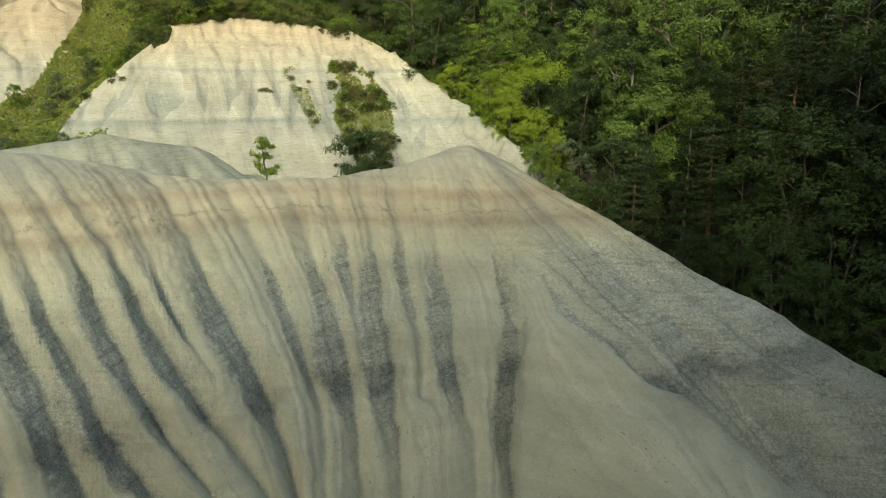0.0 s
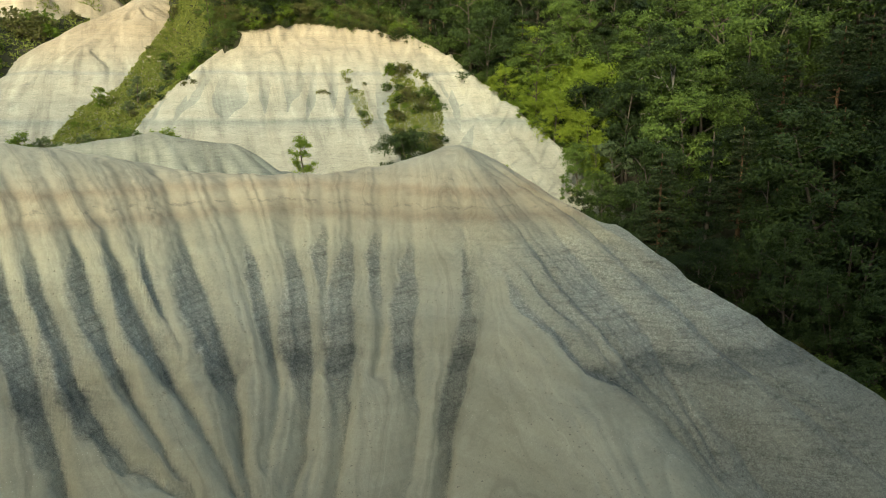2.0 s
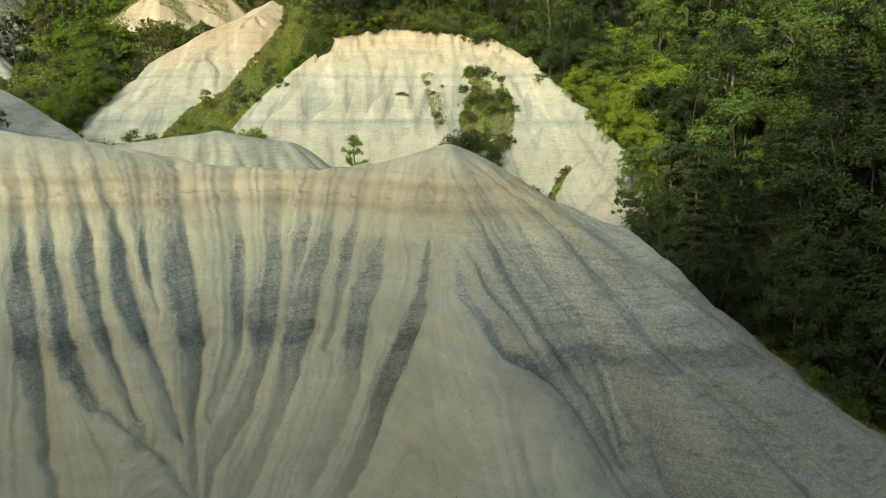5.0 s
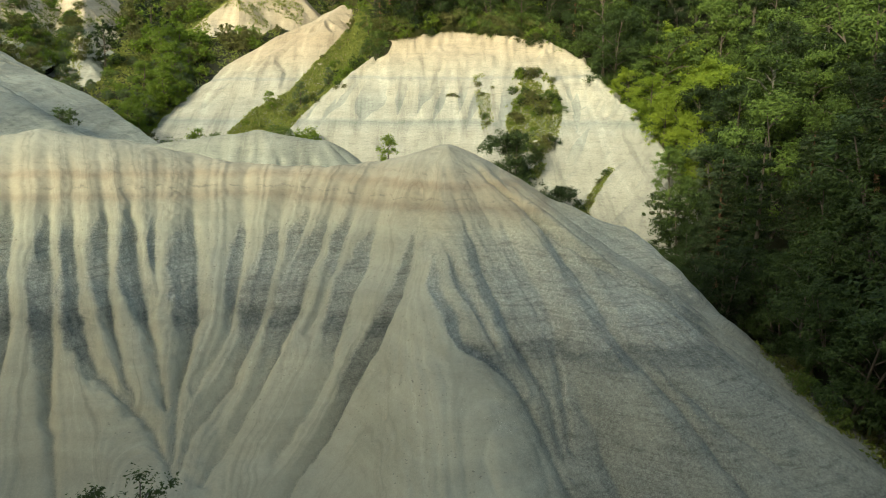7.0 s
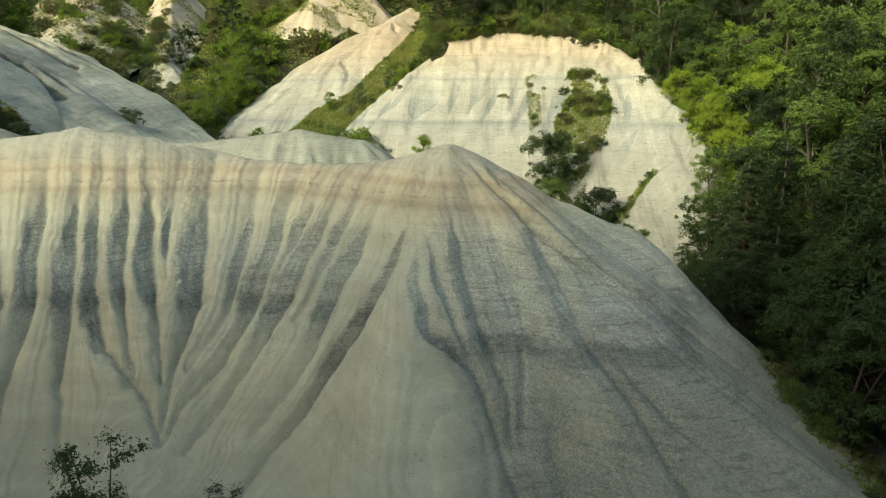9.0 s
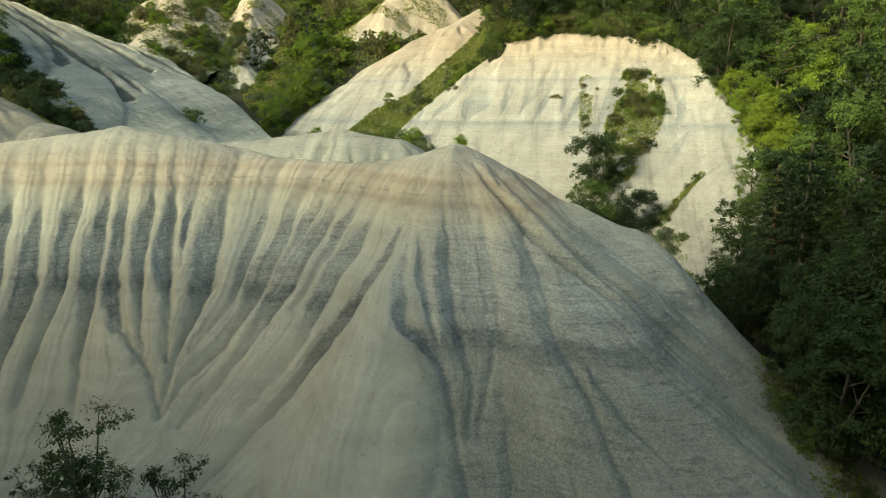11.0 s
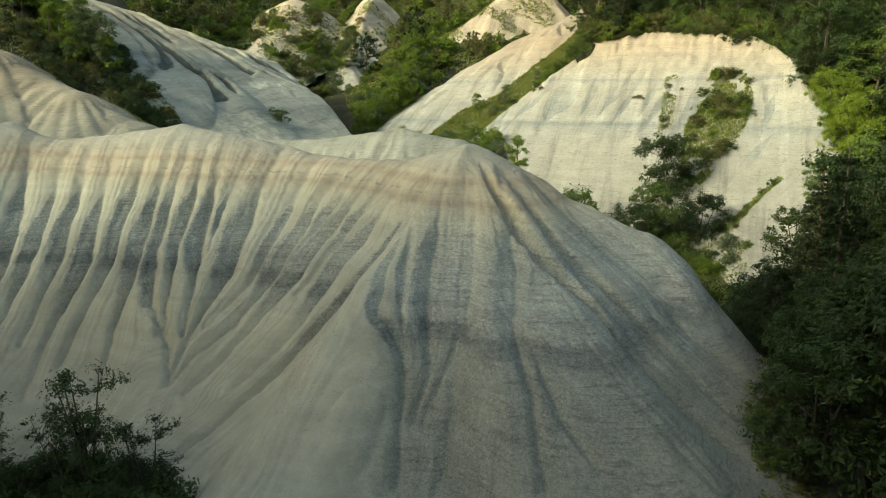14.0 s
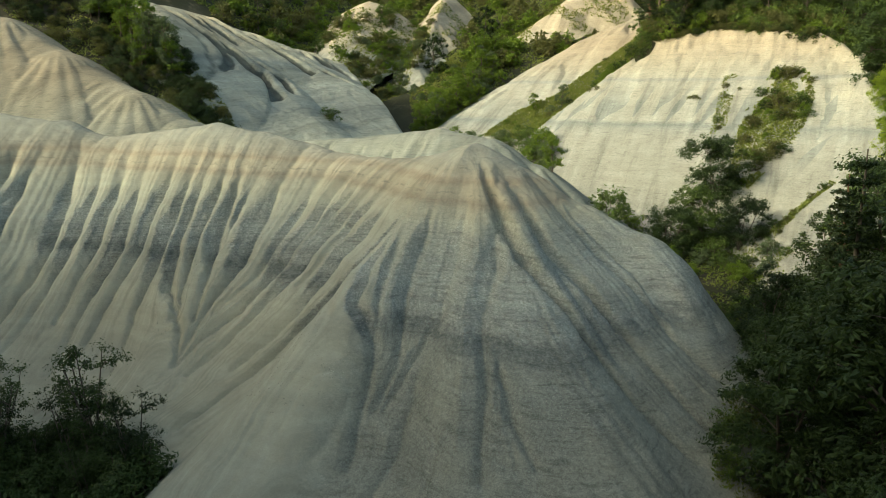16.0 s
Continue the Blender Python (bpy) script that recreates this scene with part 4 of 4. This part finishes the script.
rng = np.random.default_rng(7)
LABELS = {
    "broadleaf_tree": ("dense green broadleaf tree on the wooded bank", "tree", "forest trees"),
    "pine_tree": ("tall pine with a reddish trunk and sparse needles", "tree", "pines"),
    "spruce_tree": ("dark green spruce among broadleaf trees", "tree", "spruces"),
    "birch_tree": ("tall thin tree with a pale bare trunk", "tree", "pale-trunked trees"),
    "willow_tree": ("grey-green willow at the edge of the wood", "tree", "willows"),
    "bush": ("low green bush on the clay slope", "bush", "bushes"),
    "young_tree": ("young leafy tree growing from the clay", "tree", "young trees"),
}


def named(ob, label=None, group=None):
    kind = ob.name.split(".")[0]
    l, c, g = LABELS[kind]
    return tagged(ob, label or l, c, group or g)


taken = []


def free(x, y, gap):
    if any((x - a) ** 2 + (y - b) ** 2 < (gap * 0.5 + g * 0.5) ** 2 for a, b, g in taken):
        return False
    taken.append((x, y, gap))
    return True


# trees that stand out in the wood
for proto, x, y, s, tall, label in (
        (BRIGHT[0], 35.3, 62.5, 1.0, 1.0, "sunlit yellow-green broadleaf tree at the wood's edge"),
        (BRIGHT[1], 37.5, 57.0, 0.95, 1.05, "sunlit yellow-green broadleaf tree at the wood's edge"),
        (BRIGHT[0], 31.5, 51.0, 0.8, 0.9, "sunlit yellow-green broadleaf tree at the wood's edge"),
        (BRIGHT[1], 31.0, 44.5, 0.62, 1.0, "sunlit yellow-green broadleaf tree at the wood's edge"),
        (PINES[0], 38.5, 23.0, 1.0, 1.0, None), (PINES[1], 44.0, 19.0, 0.95, 1.0, None),
        (BIRCH[0], 41.5, 38.5, 1.0, 1.0, None), (BIRCH[0], 39.5, 45.0, 0.9, 1.0, None),
        (GREY[0], 30.0, 36.0, 0.9, 1.0, None), (GREY[0], 27.5, 30.5, 0.8, 1.0, None)):
    free(x, y, 3.0)
    named(put(proto, x, y, s, x * 37 % 360, tall=tall), label)

# the wood on the east bank and along the top of the cliff
def wood_edge(y):
    """How far west the wood comes."""
    if y < 12:
        return 22.4 + 0.8 * math.sin(y * 0.7) + (0.3 * (-y) if y < -4 else 0)
    if y < 42:
        return 20.0 + 1.0 * math.sin(y * 0.5) + 0.33 * max(0, y - 22)
    if y < 64:
        return 27.8 + 0.8 * math.sin(y * 0.6)
    if y < 80.5:
        return 27.5 - (y - 64) * 0.3
    return -7.0 + 2.0 * math.sin(y)


count, far_spots = 0, []
for k in range(12000):
    x, y = rng.uniform(-9, 100), rng.uniform(-22, 150)
    edge = wood_edge(y)
    if x < edge or x > 62 + 0.35 * max(y, 0):
        continue
    outer = x < edge + 3.5 and y < 62
    away = x > 54 or y > 92
    gap = 2.7 if outer else 5.0 if away else 2.6 if 80 < y < 90 and x < 30 else 4.4
    if (count >= 260 and not away) or not free(x, y, gap):
        continue
    r = rng.random()
    s = rng.uniform(0.66, 1.2)
    if away:
        far_spots.append((FAR[k % 3] if r > 0.1 else SPRUCE[0], x, y, float(ground_at(x, y)[0]) - 0.2, s, r * 60))
        continue
    count += 1
    proto = PINES[k % 2] if r < 0.07 else SPRUCE[0] if r < 0.14 else BIRCH[0] if r < 0.165 else BRIGHT[k % 2] if r < 0.24 and y > 48 else TREES[k % 6]
    if outer:
        s = rng.uniform(0.42, 0.66)
        proto = BRIGHT[k % 2] if y > 40 and r < 0.55 else TREES[k % 6]
    # darker leaves here put the near wood's deep shade into the colour
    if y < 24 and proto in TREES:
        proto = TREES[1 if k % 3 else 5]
    if 80 < y < 88 and x < 24:
        s *= 0.6
    named(put(proto, x, y, s, rng.uniform(0, 360), tall=rng.uniform(0.9, 1.15)))


# ---- scrub and grass ----
def inside(x, y, poly):
    """Whether places lie in a polygon of the plan."""
    x, y = np.asarray(x, float), np.asarray(y, float)
    hit = np.zeros(np.shape(x), bool)
    for (ax, ay), (bx, by) in zip(poly, poly[1:] + poly[:1]):
        cross = ((ay > y) != (by > y)) & (x < (bx - ax) * (y - ay) / (by - ay + 1e-12) + ax)
        hit ^= cross
    return hit


def scatter(poly, n, seed, bare_too=False, patchy=0.0):
    """Random places in a polygon, off the bare clay unless told otherwise, in patches."""
    r = np.random.default_rng(seed)
    xs, ys = [p[0] for p in poly], [p[1] for p in poly]
    x, y = r.uniform(min(xs), max(xs), n * 12), r.uniform(min(ys), max(ys), n * 12)
    ok = inside(x, y, poly)
    if patchy:
        ok &= fbm(x * 0.25, y * 0.25, seed) > patchy
    x, y = x[ok], y[ok]
    z, bare = ground_at(x, y)
    if not bare_too:
        x, y, z = x[~bare], y[~bare], z[~bare]
    return np.stack([x, y, z], -1)[:n]


def grass(name, places, size, mat, label, lift=0.08):
    r = np.random.default_rng(len(places))
    V, F = leaf_cards(r, places + r.normal(size=places.shape) * np.array([0.1, 0.1, 0.04]) + np.array([0, 0, lift]), size, 0.25)
    return tagged(new(name, solid(name, V, F, mat)), label, "grass", kind="stuff")


def bushes(poly, n, seed, small, large, protos=None, bare_too=False, label=None, group=None, patchy=0.0):
    r = np.random.default_rng(seed)
    for k, (x, y, z) in enumerate(scatter(poly, n, seed, bare_too, patchy)):
        proto = (protos or BUSHES)[k % len(protos or BUSHES)]
        named(put(proto, x, y, r.uniform(small, large), r.uniform(0, 360), 0.1, z, r.uniform(0.75, 1.2)), label, group)


def scrub(name, poly, n, seed, small, large, protos, label, bare_too=True, patchy=0.0):
    """Bushes too thick to tell apart, joined into one object."""
    r = np.random.default_rng(seed)
    return crowd(name, [(protos[k % len(protos)], x, y, z - 0.1, r.uniform(small, large), k) for k, (x, y, z) in enumerate(scatter(poly, n, seed, bare_too, patchy))], label, "scrub")


PATCH = [(14.0, 70.0), (18.4, 69.0), (19.6, 64), (19.0, 60), (17.4, 56), (14.5, 51.5), (12.0, 53.5), (11.6, 60), (12.2, 65)]
SPUR = [(-28, 69), (-19.5, 68.0), (-15.6, 73.8), (-9.3, 78.0), (-3.6, 81), (-3, 98), (-9, 112), (-12.5, 104), (-17, 92), (-20, 83), (-25, 77)]
HOLLOW = [(-46, 88), (-44, 77), (-41, 66), (-30, 62), (-24, 68), (-26, 76), (-36, 79), (-38, 92), (-42, 106), (-47, 106)]
HOLLOW_WEST = [(-57, 93), (-51, 84), (-44, 77), (-46, 90), (-48, 108), (-56, 116), (-58, 104)]
BACK = [(-125, 70), (-78, 84), (-60, 92), (-46, 100), (-38, 92), (-30, 97), (-18, 114), (-8, 100), (-8, 165), (-125, 165)]
GULLY = [(14.5, 18), (20, 14), (20, 40), (16, 44), (8, 41), (4, 43), (8, 38)]
STREAM = [(20.5, 8), (23, 4), (24, -8), (20.5, -9), (20, -2), (19.5, 4)]

grass("slope_grass", scatter(PATCH, 6500, 201, True, 0.40), 0.20, GRASS, "rough green grass patch on the pale cliff")
grass("spur_grass", scatter(SPUR, 36000, 202, True, 0.22), 0.22, GRASS, "bright green grass on the bank beside the cliff")
grass("hollow_grass", scatter(HOLLOW, 24000, 203, False, 0.25), 0.24, GRASS, "green grass in the hollow between clay hills")
grass("hillside_grass", scatter(BACK, 42000, 204, False, 0.32), 0.30, GRASS, "green and straw-coloured grass on the far hillside")
grass("gully_grass", scatter(GULLY, 5000, 205, True, 0.36), 0.16, GRASS, "tufts of grass in the shaded gully")
grass("spur_scrub_grass", scatter([(-90, 16), (-62, 20), (-40, 21), (-34, 24), (-44, 29), (-58, 33.5), (-90, 36)], 9000, 206, True, 0.42), 0.2, GRASS, "dry grass on the dark spur")
grass("stream_grass", scatter(STREAM, 1500, 207, True, 0.4), 0.14, GRASS, "dark grass along the foot of the hill")

bushes(PATCH, 46, 211, 0.28, 0.75, [BUSHES[0], BUSHES[3], BUSHES[2]], True, "green bush in the grassy patch on the cliff", "bushes on the cliff", 0.38)
bushes(SPUR, 34, 212, 0.2, 0.6, None, True, "bush on the grassy bank beside the cliff", "bushes on the bank")
bushes(HOLLOW, 85, 213, 0.4, 1.15, [BUSHES[3], BUSHES[2], BUSHES[3], SAPLING[0], SAPLING[1], BUSHES[1], SAPLING[2]], False, "leafy sunlit shrub in the hollow", "shrubs in the hollow")
scrub("hollow_scrub", HOLLOW_WEST, 45, 234, 0.3, 0.8, [BUSHES[3], BUSHES[1], BUSHES[0]], "low green shrubs in the hollow", False)
grass("hollow_scrub_grass", scatter(HOLLOW_WEST, 5000, 235, False, 0.3), 0.24, GRASS, "green grass below the clay cones")
bushes(HOLLOW, 16, 214, 0.9, 1.5, [SAPLING[0], SAPLING[2]], False, "leafy sunlit young tree in the hollow", "trees in the hollow")
spots = np.random.default_rng(215)
crowd("hillside_scrub", [(FAR_BUSH[1 + k % 2], x, y, z - 0.1, spots.uniform(0.6, 1.7), k) for k, (x, y, z) in enumerate(scatter(BACK, 420, 215, False, 0.36))],
      "green and olive scrub on the far hillside", "scrub")
far_spots += [(FAR[k % 3], x, y, z - 0.2, spots.uniform(0.42, 0.75), k) for k, (x, y, z) in enumerate(scatter(BACK, 16, 216, False, 0.5))]
scrub("spur_scrub", [(-86, 17), (-62, 21), (-42, 21.5), (-38, 25), (-46, 29), (-58, 33), (-86, 35)], 420, 217, 0.3, 0.85, [SHADE_BUSH[0], SHADE_BUSH[1], SHADE_BUSH[0]], "dark scrub covering the soil spur", True)
bushes([(-66, 26), (-58, 26), (-50, 24), (-48, 26), (-57, 31), (-66, 33)], 16, 218, 0.9, 1.4, SAPLING, True, "slim young tree on the dark spur", "trees on the spur")
scrub("foot_scrub", [(-40, 58), (-24, 54), (-10, 57), (-17, 66), (-28, 70)], 40, 236, 0.7, 1.6, [BUSHES[0], BUSHES[3], BUSHES[1]], "sunlit shrubs at the foot of the pale cliff")
bushes(GULLY, 30, 219, 0.35, 0.9, [BUSHES[0], BUSHES[3], BUSHES[1]], True, "bush in the shaded gully", "bushes in the gully")
bushes(STREAM, 12, 220, 0.25, 0.6, [BUSHES[0], BUSHES[2]], True, "small dark bush at the foot of the hill", "bushes at the hill foot")
scrub("cliff_top_scrub", [(-5, 80.6), (6, 80.0), (14, 77.2), (20, 74.1), (23, 74), (22, 80), (14, 84), (5, 86), (-6, 86)], 120, 221, 0.7, 1.7, [BUSHES[0], BUSHES[3], BUSHES[2]], "bushes hanging over the top edge of the cliff", True)
bushes([(27.4, 40), (29.4, 40), (29.6, 52), (26.8, 66), (24, 72), (22.5, 73), (26.0, 62), (27.8, 51)], 30, 222, 0.4, 0.9, [BUSHES[0], BUSHES[3]], True, "bright bush along the edge of the cliff", "bushes along the cliff edge")
CONE_GAP = [(-75, 108), (-72, 90), (-64, 82), (-56, 90), (-58.5, 98), (-61, 106), (-66, 118)]
scrub("cone_scrub", CONE_GAP, 110, 241, 0.4, 1.2, [BUSHES[3], BUSHES[2], BUSHES[1]], "green and olive shrubs between the clay cones", True, 0.36)
grass("cone_grass", scatter(CONE_GAP, 6000, 242, True, 0.40), 0.24, GRASS, "rough grass between the clay cones")
scrub("upper_scrub", [(-96, 84), (-72, 84), (-66, 100), (-72, 124), (-98, 124)], 60, 243, 0.4, 1.3, [BUSHES[0], BUSHES[2], BUSHES[3]], "shrubs in strips on the upper clay slopes", True, 0.52)
grass("strip_grass", scatter([(17.4, 44.2), (22.6, 49.6), (23.2, 48.9), (18.2, 43.2)], 900, 244, True, 0.3), 0.17, GRASS, "dry strip of grass across the pale cliff")
scrub("strip_scrub", [(17.2, 43.4), (19.8, 46.4), (20.4, 45.6), (18.0, 42.4)], 10, 245, 0.15, 0.35, [BUSHES[2], BUSHES[0]], "low tufts across the pale cliff")
grass("cliff_tufts", scatter([(8.0, 70.5), (10.2, 70.5), (10.0, 60.5), (8.4, 60.5)], 700, 246, True, 0.46), 0.16, GRASS, "sparse dry grass tufts on the pale cliff")
scrub("overhang_scrub", [(-4.5, 79.6), (6, 78.6), (13.6, 75.6), (19.6, 72.8), (20.4, 74.2), (14, 77.2), (6, 80.2), (-4.5, 81)], 85, 247, 0.22, 0.6, [BUSHES[2], BUSHES[0], BUSHES[2]], "small bushes and roots hanging over the cliff's top", True, 0.40)
for x, y, sc in ((-12.0, 78.4, 0.8), (-10.4, 78.8, 0.9), (-8.8, 79.6, 0.9), (-7.2, 80.2, 0.8), (-9.6, 80.6, 1.0), (-6.0, 80.8, 0.9), (-11.2, 80.0, 0.9), (-5.2, 79.3, 0.7), (-5.9, 79.0, 0.6), (-4.7, 79.9, 0.8), (-4.2, 80.2, 0.7)):
    named(put(BUSHES[0 if x > -9 else 3], x, y, sc, x * 77), "bush on the grassy bank beside the cliff", "bushes on the bank")
grass("upper_grass", scatter([(-100, 84), (-74, 82), (-64, 98), (-60, 130), (-100, 130)], 12000, 248, True, 0.44), 0.26, GRASS, "olive grass in strips on the upper clay slopes")
grass("spur_top_grass", scatter([(-48, 118), (-40, 118), (-24, 130), (-24, 150), (-50, 150)], 6000, 249, True, 0.46), 0.28, GRASS, "green grass on the far clay spur")
scrub("shoulder_scrub", [(-13, 77), (-9, 77.6), (-4.5, 79.8), (-2.5, 83), (-8, 85), (-15, 82)], 60, 251, 0.2, 0.5, [BUSHES[3], BUSHES[2], BUSHES[0]], "low shrubs on the shoulder beside the cliff", True)
# loose clumps on the cliff
for x, y, s in ((8.6, 68.4, 0.34), (9.2, 66.6, 0.28), (9.0, 62.4, 0.42), (9.3, 61.2, 0.3), (4.2, 67.3, 0.26), (5.0, 67.2, 0.3), (5.6, 67.0, 0.2), (10.6, 67.4, 0.2),
                (22.2, 48.8, 0.45), (21.2, 47.6, 0.35), (18.0, 45.4, 0.4), (17.0, 44.4, 0.5), (-11.8, 75.4, 0.4), (-10.8, 74.0, 0.3), (-12.2, 74.2, 0.3)):
    named(put(BUSHES[2 if s < 0.4 else 0], x, y, s, x * 90), "small olive tuft rooted in the pale cliff", "tufts on the cliff")

# single trees behind the fluted hill
for proto, x, y, s, label in (
        (SAPLING[0], -3.9, 37.5, 0.92, "slender young tree behind the fluted hill"),
        (SAPLING[2], -3.1, 48.2, 0.72, "round young tree at the foot of the pale cliff"),
        (BUSHES[0], 3.1, 37.9, 1.5, "dense bush at the foot of the pale cliff"),
        (BUSHES[3], 4.0, 42.5, 1.1, "dense bush at the foot of the pale cliff"),
        (THICK[0], 8.2, 40.6, 0.85, "leafy tree at the foot of the pale cliff"),
        (THICK[1], 11.2, 44.5, 1.05, "leafy tree at the foot of the pale cliff"),
        (THICK[2], 11.4, 50.8, 1.1, "leafy tree at the foot of the pale cliff"),
        (THICK[0], 15.0, 43.5, 0.85, "leafy tree at the foot of the pale cliff"),
        (BUSHES[1], 9.5, 41.5, 1.3, "dense bush at the foot of the pale cliff"),
        (BUSHES[0], 12.5, 40.5, 1.2, "dense bush at the foot of the pale cliff"),
        (BUSHES[0], -38.0, 43.0, 0.9, "lone bush on the grey slab"),
        (SAPLING[1], -18.0, 78.0, 0.85, "thin young tree beside the cliff"),
        (SAPLING[0], -22.5, 77.0, 0.7, "thin young tree beside the cliff"),
        (SAPLING[1], -14.0, 84.0, 0.7, "thin young tree beside the cliff")):
    named(put(proto, x, y, s, x * 53), label)

# loose stones on the fluted hill
def stones(name, places, size, mat, label, seed):
    """Small angular stones, joined, too many to count."""
    r = np.random.default_rng(seed)
    base = np.array([(1, 0, 0), (0, 1, 0), (-1, 0, 0), (0, -1, 0), (0, 0, 0.8), (0, 0, -0.8)], float)
    tris = np.array([(0, 1, 4), (1, 2, 4), (2, 3, 4), (3, 0, 4), (1, 0, 5), (2, 1, 5), (3, 2, 5), (0, 3, 5)])
    n = len(places)
    s = size * r.uniform(0.4, 1.4, (n, 1, 1)) * r.uniform(0.6, 1.3, (n, 1, 3))
    V = (base[None] * r.uniform(0.7, 1.3, (n, 6, 1)) * s + places[:, None]).reshape(-1, 3)
    F = (tris[None] + 6 * np.arange(n)[:, None, None]).reshape(-1, 3)
    return tagged(new(name, solid(name, V, F, mat)), label, "stones", kind="stuff")


FACE = [(-34, 2), (-20, 6), (-10, 9), (2, 6), (12, 6), (17, 3), (15, -7), (4, -12), (-10, -9), (-22, -6), (-34, -6)]
spread = scatter(FACE, 9000, 231, True, 0.42)
stones("loose_stones", spread[(spread[:, 2] > 7.5) & (spread[:, 2] < 16.5)][:3000], 0.045, CLAY_BEIGE, "pale loose stones scattered on the clay slope", 232)

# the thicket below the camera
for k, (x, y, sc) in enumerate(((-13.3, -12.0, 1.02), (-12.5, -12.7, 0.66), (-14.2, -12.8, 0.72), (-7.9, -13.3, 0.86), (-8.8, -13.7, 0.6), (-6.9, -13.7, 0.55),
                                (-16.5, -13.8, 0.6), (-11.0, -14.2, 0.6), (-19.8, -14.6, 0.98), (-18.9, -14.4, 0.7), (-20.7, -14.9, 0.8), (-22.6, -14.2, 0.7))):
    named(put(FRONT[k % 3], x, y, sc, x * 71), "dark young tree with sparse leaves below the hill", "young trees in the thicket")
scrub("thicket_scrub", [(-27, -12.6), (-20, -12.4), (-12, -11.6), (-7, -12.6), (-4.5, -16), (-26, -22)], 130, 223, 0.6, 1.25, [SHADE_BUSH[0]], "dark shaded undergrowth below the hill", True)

# trees on the unseen bank towards the sun, added to block sunlight
for k in range(400):
    q, c = rng.uniform(66, 104), rng.uniform(-60, 60)
    x, y = -0.614 * q + 0.789 * c, -0.789 * q - 0.614 * c
    if y > 0 or not free(x, y, 7.0):
        continue
    far_spots.append((FAR[k % 3], x, y, float(ground_at(x, y)[0]) - 0.2, rng.uniform(0.7, 1.0), k))
crowd("far_wood", far_spots, "dense green wood on the upper slopes", "wood")

discard(TREES + THICK + FAR + FAR_BUSH + BRIGHT + GREY + PINES + SPRUCE + BIRCH + BUSHES + SAPLING + FRONT + SHADE_BUSH)
